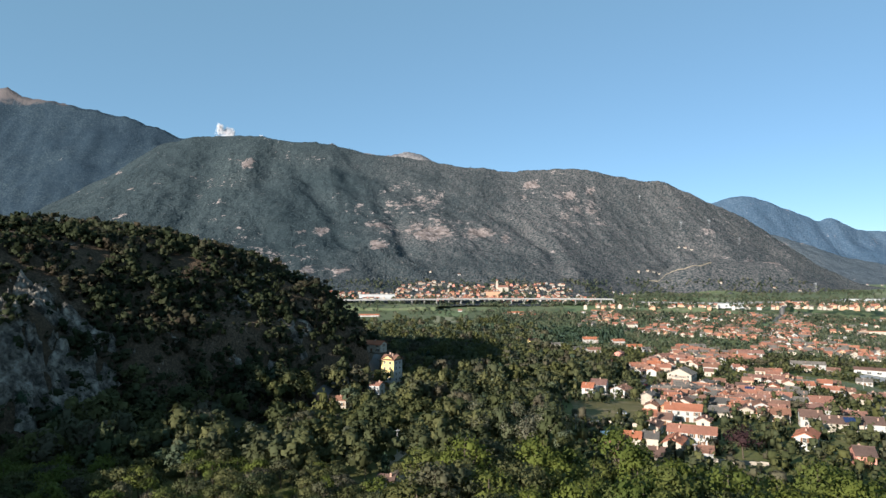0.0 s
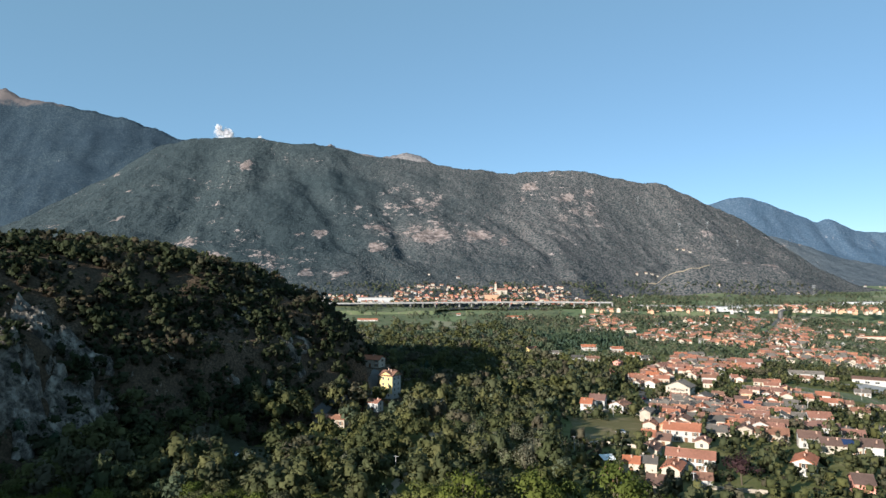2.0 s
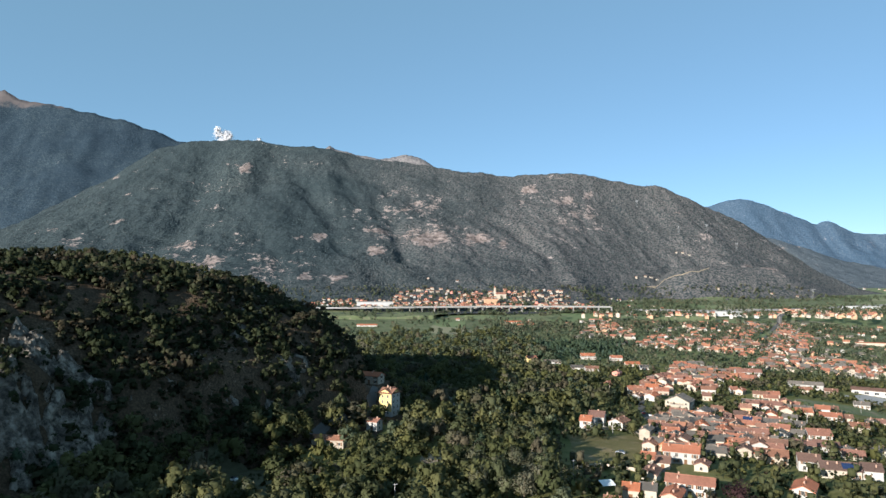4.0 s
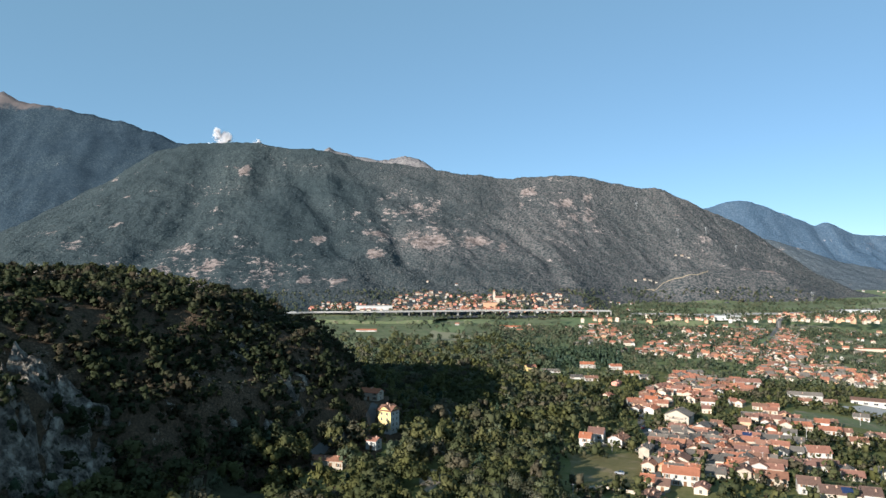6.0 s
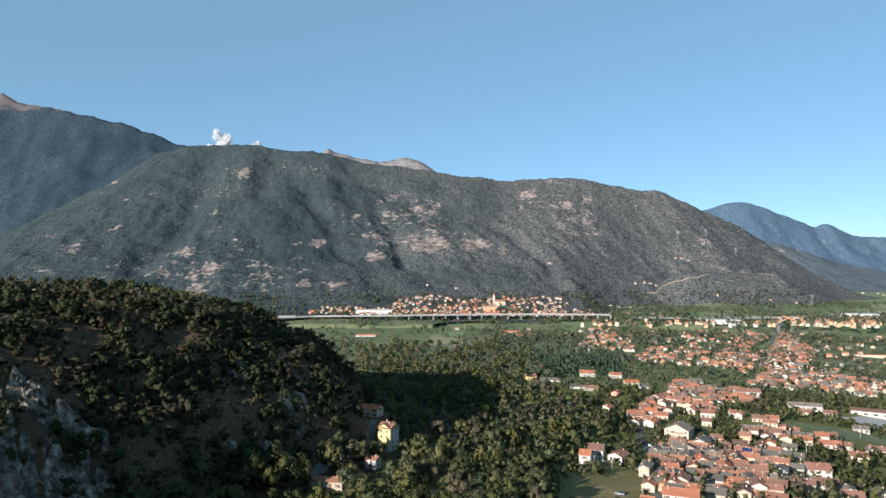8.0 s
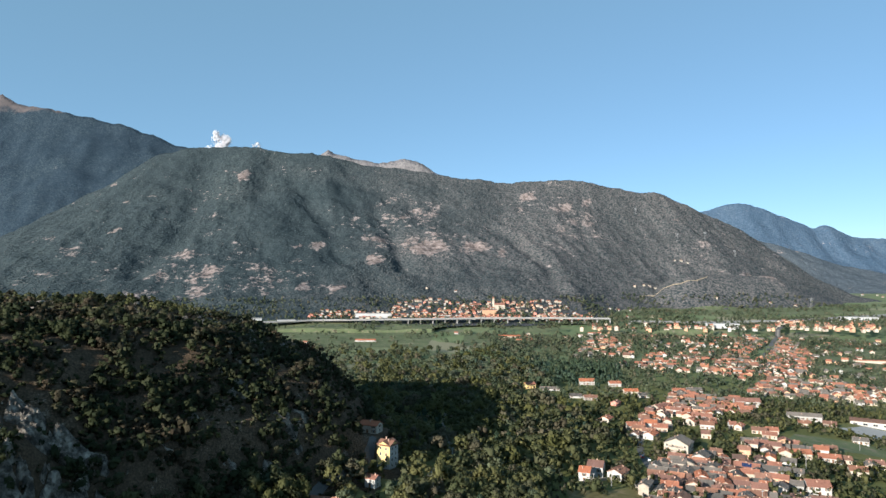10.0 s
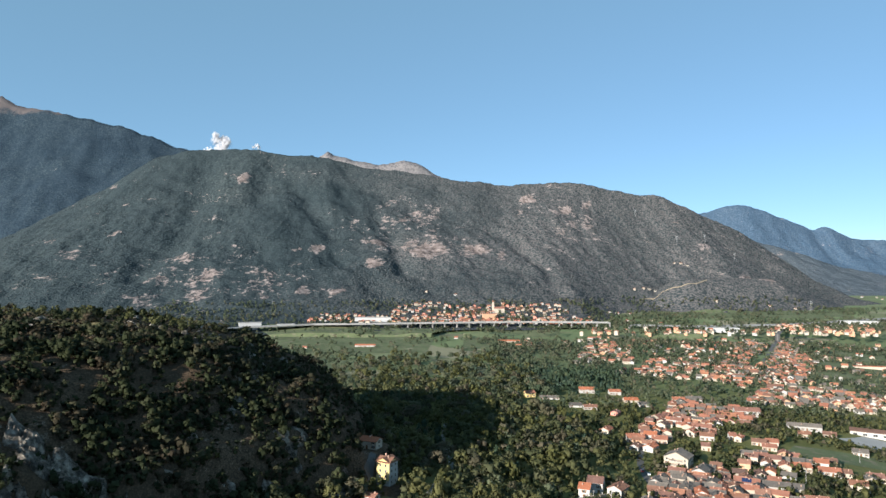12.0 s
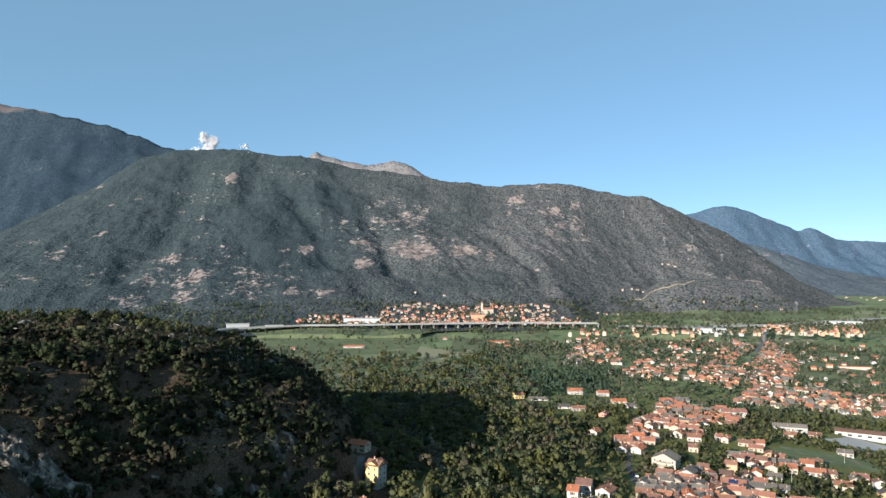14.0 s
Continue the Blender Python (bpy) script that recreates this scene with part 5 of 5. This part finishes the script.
    share("gate", gate, root, (-11, -8, 0))
    share("gate", gate, root, (11.5, -8, 0))


factory()


def hall(x, y, turn, length, depth, h, label, roof=None, wall=""):
    """A low flat-roofed industrial hall far off."""
    root = tagged(new("warehouse"), label, "warehouse")
    root.location, root.rotation_euler = (x, y, zat(x, y)), (0, 0, radians(turn))
    bm = bmesh.new()
    box(bm, -length / 2, length / 2, -depth / 2, depth / 2, -3, h)
    part("wall", bm, WALL[wall] if wall else M_PANEL, root)
    bm = bmesh.new()
    box(bm, -length / 2 - 0.4, length / 2 + 0.4, -depth / 2 - 0.4, depth / 2 + 0.4, h + 0.02, h + 0.7)
    part("roof", bm, roof or M_CONC, root)
    TAKEN.append((x, y, length / 2))


hall(-442, 1524, 20, 50, 24, 8, "white flat industrial warehouse by the motorway")
hall(-359, 1530, 20, 40, 20, 6, "long white industrial shed by the motorway")
hall(-165, 1632, 3, 90, 26, 8, "long white flat warehouse before the town")
hall(667, 1528, -5, 70, 26, 7, "white flat warehouse at the village's edge")
hall(1106, 1709, -15, 90, 24, 6, "long pale industrial shed in the fields")
hall(687, 1035, -14, 46, 9, 4, "long low farm shed with a red roof in a meadow", ROOF["R"], "C")
hall(130, 1690, 5, 34, 16, 14, "large orange town building of several storeys", ROOF["R"], "O")


def church():
    root = tagged(new("church"), "pale church with a tall bell tower in the town", "church")
    x, y = 163, 1760
    root.location = (x, y, zat(x, y))
    bm = bmesh.new()
    prism(bm, [(-7, -3), (7, -3), (7, 10), (0, 14.5), (-7, 10)], -14, 14)
    part("nave", bm, WALL["C"], root)
    bm = bmesh.new()
    prism(bm, [(-7.6, 9.7), (0, 14.6), (7.6, 9.7), (7.6, 10.1), (0, 15.0), (-7.6, 10.1)], -14.4, 14.4)
    part("roof", bm, ROOF["R"], root)
    bm = bmesh.new()
    box(bm, -19, -14.1, -2.5, 2.5, -3, 27)
    part("bell_tower", bm, WALL["C"], root)
    bm = bmesh.new()
    bmesh.ops.create_cone(bm, segments=4, radius1=3.9, radius2=0.1, depth=6, cap_ends=True, matrix=Matrix.Translation((-16.55, 0, 30)) @ Matrix.Rotation(radians(45), 4, "Z"))
    part("spire", bm, ROOF["R"], root)


church()


# the mountain's trees carry the same painted haze tint
M_FOREST = leaf_material("haze_tinted_mountain_leaves", [(0.0, (0.036, 0.048, 0.055)), (0.35, (0.050, 0.064, 0.070)), (0.6, (0.072, 0.086, 0.085)), (0.8, (0.044, 0.057, 0.064)), (1.0, (0.087, 0.093, 0.090))], 0.2)
M_FOREST_DRY = leaf_material("dry_haze_leaves", [(0.0, (0.062, 0.069, 0.070)), (0.35, (0.078, 0.086, 0.085)), (0.6, (0.101, 0.105, 0.100)), (0.8, (0.070, 0.077, 0.078)), (1.0, (0.112, 0.111, 0.104))], 0.2)


def forest(x0, x1, gap, seed, material, label):
    """The scattered trees of the long mountain: small pointed crowns, few on bare rock."""
    rng = np.random.default_rng(seed)
    gx, gs = np.meshgrid(np.arange(x0, x1, gap), np.arange(0.06, 1.02, gap / 1100.0))
    x = gx.ravel() + rng.uniform(-0.6, 0.6, gx.size) * gap
    s = gs.ravel() + rng.uniform(-0.6, 0.6, gx.size) * gap / 1100.0
    y = foot_main(x) + s * (crest_main(x) - foot_main(x))
    z = range_main(x, y)
    keep = (rng.random(len(x)) < 0.66 - 0.16 * smooth(-200, 500, x) - 1.1 * bare_rock(x, y, z) + 0.8 * fbm(x / 60, y / 60, 3)) & (np.abs(x - 20) < 0.76 * y)
    x, y, z = x[keep], y[keep], z[keep]
    n = len(x)
    r = rng.uniform(1.6, 3.8, n) * (1 + 0.3 * fbm(x / 140 + 5, y / 140, 3))
    h = r * rng.uniform(0.6, 1.05, n)
    a = np.arange(5) * 1.2566 + rng.uniform(0, 6.28, (n, 1))
    j = rng.uniform(0.7, 1.3, (n, 5))
    low = np.stack([x[:, None] + np.cos(a) * r[:, None] * j, y[:, None] + np.sin(a) * r[:, None] * j, np.repeat(z[:, None] - 1.0, 5, 1)], -1)
    tip = np.stack([x + rng.normal(0, 0.2, n) * r, y + rng.normal(0, 0.2, n) * r, z + h], -1)[:, None]
    v = np.concatenate([low, tip], 1)
    k = np.arange(5)
    tri = np.stack([k, (k + 1) % 5, np.full(5, 5)], 1)
    nrm = v - np.stack([x, y, z - 0.6 * h], -1)[:, None]
    nrm /= np.linalg.norm(nrm, axis=2)[:, :, None]
    tint = np.repeat(np.mod(0.42 + 0.9 * fbm(x / 150, y / 150, 3) + rng.normal(0, 0.15, n), 1.0), 6)
    me = leaf_mesh("mountain_forest", v.reshape(-1, 3), (tri[None] + 6 * np.arange(n)[:, None, None]).reshape(-1, 3), nrm.reshape(-1, 3), material, tint)
    return tagged(new("mountain_forest", me), label, "forest", kind="stuff")


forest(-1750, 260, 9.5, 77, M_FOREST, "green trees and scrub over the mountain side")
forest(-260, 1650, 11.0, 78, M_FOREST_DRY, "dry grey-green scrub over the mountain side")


# pale crags low on the hill
def rock_material():
    """Grey rock with tan faces and dark slanting cracks, its tones raised in place of sunlight."""
    m, n, l, p = mat("grey_rock", 0.95, 0.1)
    pos = n.new("ShaderNodeNewGeometry").outputs["Position"]
    mp = n.new("ShaderNodeMapping")
    mp.inputs["Rotation"].default_value = (0.5, 0.85, 0.4)
    mp.inputs["Scale"].default_value = (0.30, 0.42, 0.34)
    l.new(pos, mp.inputs[0])
    v = noise_node(n, l, 1.0, 9, 0.72, mp.outputs[0])
    big = noise_node(n, l, 0.11, 6, 0.7)
    r = ramp(n, [(0.34, (0.085, 0.074, 0.064)), (0.48, (0.225, 0.196, 0.165)), (0.58, (0.33, 0.29, 0.24)), (0.7, (0.44, 0.375, 0.30))])
    l.new(big.outputs[0], r.inputs[0])
    crack = step(n, l, v.outputs[0], 0.33, 0.60)
    l.new(mix(n, l, crack, (0.045, 0.04, 0.034), r.outputs[0]), p.inputs["Base Color"])
    bump(n, l, p, mix(n, l, 0.5, crack, big.outputs[0]), 1.0, 1.2)
    return m


M_ROCK = rock_material()


def crag(x0, x1, y0, y1, cell, proud, cut, seed, label):
    """Broken rock that stands out of the hill in patches, with flat sharp faces."""
    nx, ny = int((x1 - x0) / cell), int((y1 - y0) / cell)
    X, Y = np.meshgrid(np.linspace(x0, x1, nx), np.linspace(y0, y1, ny), indexing="ij")
    X = X + RNG.uniform(-0.35, 0.35, X.shape) * cell
    Y = Y + RNG.uniform(-0.35, 0.35, Y.shape) * cell
    edge = np.minimum(np.minimum(X - x0, x1 - X), np.minimum(Y - y0, y1 - Y))
    m = smooth(cut, cut + 0.12, fbm(X / 11 + seed, Y / 11, 5, 0.6)) * smooth(0, 8, edge)
    blocks = 0.35 + 0.55 * ridged((X + Y) / 15 + seed, (X - Y) / 8, 4) + 0.3 * RNG.random(X.shape)
    Z = hill(X, Y) - 2.0 + m * (2.0 + proud * blocks)
    me = bpy.data.meshes.new("crag")
    i, j = np.meshgrid(np.arange(nx - 1), np.arange(ny - 1), indexing="ij")
    q = (i * ny + j).reshape(-1)
    fill(me, np.stack([X, Y, Z], -1).reshape(-1, 3), np.concatenate([np.stack([q, q + ny, q + ny + 1], -1), np.stack([q, q + ny + 1, q + 1], -1)]))
    me.polygons.foreach_set("use_smooth", np.zeros(len(me.polygons), bool))
    me.materials.append(M_ROCK)
    return tagged(new("crag", me), label, kind="structure")


crag(-166, -112, 196, 252, 0.8, 5.5, -0.02, 2.0, "pale broken rock face at the hill's foot")
crag(-122, -62, 262, 335, 1.2, 2.6, 0.2, 7.0, "grey rock outcrops on the steep slope")
crag(-230, -90, 330, 430, 1.7, 3.0, 0.25, 5.0, "rock outcrops near the hill's crest")


# ---- woods ----
# open gardens cleared along the camera's line of sight, so these houses show
for h in HOUSES:
    hx, hy = h.location.x, h.location.y
    if hy > 480 and 60 < hx < 215:
        TAKEN += [(hx * (1 - d / hy), hy - d, r) for d, r in ((9, 9), (21, 7), (32, 6))]
TAKEN += [(96 * (1 - d / 692), 692 - d, 8) for d in (34, 45, 56, 67)]
TR = np.random.default_rng(21)
# mostly gaps that open the camera's view to houses and clearings
TAKEN += [(95, 254, 15), (99, 280, 14), (85, 234, 11), (-22, 312, 6), (-27, 318, 6), (-50, 283, 9), (-55, 276, 7), (-62, 250, 12), (-79, 238, 7), (-74, 229, 9), (-66, 222, 7), (-41, 338, 5), (-39, 372, 11), (-36, 360, 8), (-34, 350, 6), (-71, 245, 15), (-2, 283, 10), (-1.5, 262, 7), (-1, 246, 6), (-58, 240, 9), (-64, 232, 7), (-24, 337, 8), (-21, 327, 6), (-51, 285, 8), (-36, 311, 7), (-34, 301, 5), (-31, 305, 8), (-29, 288, 7), (-47, 278, 9), (-44, 262, 8), (-41, 246, 6), (-26, 270, 5), (-14, 262, 6), (-12, 248, 6)]


def woods(x, y):
    """How thickly the near land is wooded."""
    d = np.where(y < np.interp(x, [30, 55, 100, 130, 175], [214, 149, 142, 150, 158]), 1.0, 0.0)
    east = np.interp(y, [200, 255, 330, 345, 372, 400, 470, 540, 600, 700, 950], [45, 44, 52, 62, 70, 106, 120, 116, 104, 92, 100])
    d = np.where((y >= 200) & (x < east), 0.95, d)
    d = np.where((y > 760) & (x < 130), d * (0.3 + 0.5 * (vnoise(x / 45 + 2, y / 45) > 0.5)), d)
    d = np.where(y > 880, d * 0.75, d)
    d = np.where((x > 100) & (y > 690) & (y < 900) & (x < 0.28 * y), 0.8, d)
    return d * np.clip((hill(x, y) - valley(x, y) - 18) / -10, 0, 1)


def keep_woods(x, y):
    return woods(x, y) * free(x, y)


# big trees that stand nearest
kinds = []
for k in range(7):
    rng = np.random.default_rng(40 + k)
    kinds.append(make_tree(rng, rng.uniform(10.5, 13.5), rng.uniform(5.0, 6.8), 900, 0.50, M_SUNLIT_LEAF if k < 3 else M_LEAF, blobs=int(rng.integers(22, 30))))
spots = spread(TR, -150, 175, 105, 232, 8.8, keep_woods)
more = spread(TR, -150, -8, 125, 232, 5.6, lambda x, y: 0.6 * keep_woods(x, y))
spots = np.concatenate([spots[spots[:, 0] > -8], spots[spots[:, 0] <= -8], more])
spots = spots[np.abs(spots[:, 0]) < 0.72 * spots[:, 1] + 6]
order = np.argsort(spots[:, 1])
near, rest = spots[order[:295]], spots[order[295:]]
zn = height(near[:, 0], near[:, 1])
for i, ((x, y), z) in enumerate(zip(near, zn)):
    s = TR.uniform(0.75, 1.25) * (0.58 if x < -8 else 1.0) * (0.8 if -8 < x < 55 and y > 172 else 1.0)
    m = Matrix.Translation((x, y, z - 0.2)) @ Matrix.Rotation(TR.uniform(0, 6.28), 4, "Z") @ Matrix.Diagonal((s, s, s * TR.uniform(0.85, 1.2), 1))
    # the sun-brightened leaves go mostly to trees east of x = 15
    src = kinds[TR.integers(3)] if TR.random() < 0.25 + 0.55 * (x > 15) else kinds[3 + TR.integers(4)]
    if i < len(kinds):
        src = kinds[i]
        src.matrix_basis = m
        continue
    t = copy_thing(src, Matrix())
    t.matrix_basis = m

# grey willows and a copper beech stand out from the wood
for i in range(13):
    rng = np.random.default_rng(140 + i)
    x, y = 12 + 9 * (i % 4) + rng.uniform(-3, 3), 216 + 13 * (i // 4) + rng.uniform(-4, 4)
    w = make_tree(rng, rng.uniform(11, 15), rng.uniform(3.2, 4.4), 1100, 0.36, M_WILLOW, "willow", "tall grey-green willow in the wood", 11)
    w.location = (x, y, zat(x, y) - 0.2)
    w["group"] = "grey willows"
    TAKEN.append((x, y, 3.0))
rng = np.random.default_rng(160)
beech = make_tree(rng, 10.5, 4.8, 1100, 0.42, M_COPPER, "copper_beech", "dark purple copper beech in a garden", 10)
beech.location = (96, 209, zat(96, 209) - 0.2)
TAKEN.append((96, 209, 6))
for k in kinds:
    k["group"] = "trees of the near wood"

mid_t = [crown(np.random.default_rng(60 + k), 270, 4.2, 10.5, 0.78, 15) for k in range(6)]
low_t = [crown(np.random.default_rng(70 + k), 84, 4.2, 10.0, 1.05, 14) for k in range(6)]
far_t = [crown(np.random.default_rng(80 + k), 21, 5.0, 9.0, 2.2, 3) for k in range(5)]
garden_t = [crown(np.random.default_rng(120 + k), 38, 4.2, 9.0 + k, 1.2, 6) for k in range(5)]
small_t = [crown(np.random.default_rng(130 + k), 14, 1.6, 2.2, 0.8, 2) for k in range(5)]
bush_t = [crown(np.random.default_rng(90 + k), 27, 2.4, 3.8, 0.9, 3) for k in range(6)]
spots = np.concatenate([rest, spread(TR, -210, 60, 232, 330, 6.4, keep_woods)])
tall_t = [crown(np.random.default_rng(100 + k), 230, 2.5, 14.0, 0.72, 15) for k in range(3)]
fir_t = [crown(np.random.default_rng(110 + k), 170, 3.0, 13.0, 0.8, 9, cone=1.0) for k in range(3)]
pick = TR.random(len(spots))
scatter("wood", spots[pick < 0.09], mid_t, M_HAZE_LEAF, "pale grey-green willows and bare trees in the wood", "trees", TR, (0.6, 1.2))
scatter("wood", spots[(pick > 0.09) & (pick < 0.17)], fir_t, M_FIR, "dark green firs in the wood", "trees", TR, (0.6, 1.0))
spots = spots[pick > 0.17]
scatter("wood", spots, mid_t, M_LEAF, "dense mixed green wood below the hill", "trees", TR, (0.55, 1.4))
spots = np.concatenate([spread(TR, -70, 124, 330, 900, 7.6, keep_woods), spread(TR, -270, -70, 600, 1040, 9.5, keep_woods), spread(TR, -70, 124, 900, 1060, 9.5, keep_woods)])
pick = TR.random(len(spots)) + 0.35 * (vnoise(spots[:, 0] / 50 + 9, spots[:, 1] / 50) - 0.5)
# beyond y = 600 more trees take the haze-tinted leaves
pale = pick < np.where(spots[:, 1] > 600, 0.42, 0.08)
scatter("wood", spots[pale], low_t, M_HAZE_LEAF, "pale grey-green trees along the stream", "trees", TR, (0.6, 1.3))
scatter("wood", spots[(pick > 0.93) & ~pale], fir_t, M_FIR, "dark green firs along the stream", "trees", TR, (0.6, 1.1))
spots = spots[~pale & (pick < 0.93)]
scatter("wood", spots, low_t, M_LEAF, "dense green wood along the stream", "trees", TR, (0.55, 1.55))
spots = spread(TR, 100, 255, 640, 930, 9.0, keep_woods)
scatter("wood", spots, low_t[:3] + fir_t, M_FIR, "dark green tall trees and firs between gardens", "trees", TR, (0.55, 1.2))


def gardens(x, y):
    """Garden trees and hedges of the village."""
    v = (x > 45) & (y > 165) & (x < 0.75 * y + 20) & (woods(x, y) < 0.5)
    open_land = np.where((x > 222) & (x < 345) & (y > 445) & (y < 580), 0.38, 1.0)
    return np.where(v, 0.45 + 0.5 * fbm(x / 45, y / 45, 3), 0) * open_land * free(x, y, -1.2)


scatter("garden_trees", spread(TR, 45, 470, 172, 640, 5.3, lambda x, y: gardens(x, y) * 1.25), garden_t, M_LEAF, "garden trees and hedges between the houses", "trees", TR, (0.22, 0.74))
scatter("garden_trees", spread(TR, 80, 820, 640, 1350, 8.5, lambda x, y: gardens(x, y) * 1.4), [crown(np.random.default_rng(95 + k), 26, 4.2, 9.0, 1.75, 4) for k in range(4)], M_HAZE_LEAF, "garden trees among the further houses", "trees", TR, (0.4, 0.95))

scatter("garden_trees", spread(TR, 95, 400, 285, 600, 7.4, lambda x, y: 0.6 * free(x, y, 2.6) * (gardens(x, y) > 0) * (vnoise(x / 26 + 5, y / 26) > 0.48)), low_t, M_LEAF, "taller trees and orchards behind the houses", "trees", TR, (0.4, 0.85))
scatter("shrubs", spread(TR, 45, 420, 172, 600, 4.6, lambda x, y: np.where(gardens(x, y) > 0, 0.42, 0)), small_t, M_BUSH, "small garden shrubs and low hedges between houses", "shrubs", TR, (0.6, 1.5))
low = spread(TR, -70, -2, 238, 320, 4.0, lambda x, y: 0.6 * (hill(x, y) < valley(x, y) + 6) * ~free(x, y, 0))
foot = spread(TR, -140, -40, 262, 345, 3.4, lambda x, y: 0.7 * free(x, y, 0) * (hill(x, y) < valley(x, y) + 5))
scatter("scrub", foot, bush_t, M_BUSH, "dark bushes along the foot of the hill", "bushes", TR, (0.5, 1.25))
scatter("shrubs", low, small_t, M_BUSH, "low shrubs and weeds in the clearings", "shrubs", TR, (0.5, 1.2))


def hedges(x, y):
    v = vnoise(x / 60 + 3, y / 110 + 8)
    line = np.minimum(np.abs(np.mod(x * 0.94 + y * 0.34, 95) - 47), np.abs(np.mod(y * 0.94 - x * 0.34, 130) - 65)) < 6
    return np.where((v > 0.62) | (line & (vnoise(x / 35, y / 35) > 0.42)), 0.85, 0.04) * (np.abs(x) < 0.78 * y) * free(x, y, 0.5) * np.where((x < 60) & (x > -330) & (y < 1480) & (y > 1020), 0.5, 1)


scatter("hedgerow", spread(TR, -700, 1250, 900, 1560, 12.0, hedges), far_t, M_HAZE_LEAF, "dark hedgerows and tree belts across the fields", "trees", TR, (0.5, 1.15))


def belts(x, y):
    """Woods along the motorway and the river, thin over the meadows at the mountain's foot."""
    d = 0.3 + 0.5 * (vnoise(x / 90, y / 60) > 0.5)
    d = np.where((x > 380) & (y < 1800), 0.85 * (vnoise(x / 120 + 3, y / 50) > 0.22), d)
    d = np.where((x > 480) & (y > 1820) & (y < 2075), np.where(vnoise(x / 70 + 4, y / 45) > 0.5, 0.6, 0.08), d)
    return d * free(x, y, -1.0) * (np.abs(x) < 0.78 * y) * (range_main(x, y) < 45)


scatter("hedgerow", spread(TR, -700, 1500, 1560, 2160, 13.0, belts), far_t, M_HAZE_LEAF, "tree belt at the foot of the mountain", "trees", TR, (0.6, 1.2))


def scrub(x, y):
    e = hill(x, y) - valley(x, y)
    return free(x, y, 0) * np.where(e > 5, np.clip(0.30 + 0.55 * smooth(-150, -105, x + 0.2 * (y - 350)) * smooth(275, 330, y) + 1.7 * fbm(x / 19 + 7, y / 19, 4), 0.03, 0.95), 0.0) * (x > -0.74 * y - 20)


TAKEN.extend([(-205, 361, 11), (-190, 363, 10), (-170, 284, 8), (-184, 281, 7), (-155, 290, 5), (-127, 319, 6), (-135, 390, 5)])
scatter("wood", spread(TR, -330, -150, 395, 500, 7.5, lambda x, y: 0.7 * free(x, y, 1) * (x > -0.76 * y)), low_t, M_LEAF, "green trees on the hill's flat top", "trees", TR, (0.45, 0.8))
scatter("scrub", np.concatenate([spread(TR, -420, 30, 170, 560, 4.9, scrub), spread(TR, -215, 10, 180, 372, 3.6, scrub)]), bush_t, M_BUSH, "dark scrub oaks and bushes on the hill", "bushes", TR, (0.6, 1.75))
scatter("shrubs", spread(TR, -300, 10, 175, 440, 4.0, lambda x, y: 0.5 * (scrub(x, y) > 0)), small_t, M_BUSH, "low dry shrubs and weeds on the hill", "shrubs", TR, (0.5, 1.4))
edge = np.array([(-140 + 3.8 * k, float(np.interp(-140 + 3.8 * k, [-140, -125, -103, -90, -79, -64], [232, 251, 279, 303, 318, 344]))) for k in range(21)])
edge = np.concatenate([edge, edge + np.array([2.4, 1.4])]) + TR.uniform(-1.2, 1.2, (42, 2))
scatter("scrub", edge, bush_t, M_LEAF, "row of green bushes along the hill's terrace", "bushes", TR, (0.5, 0.95))
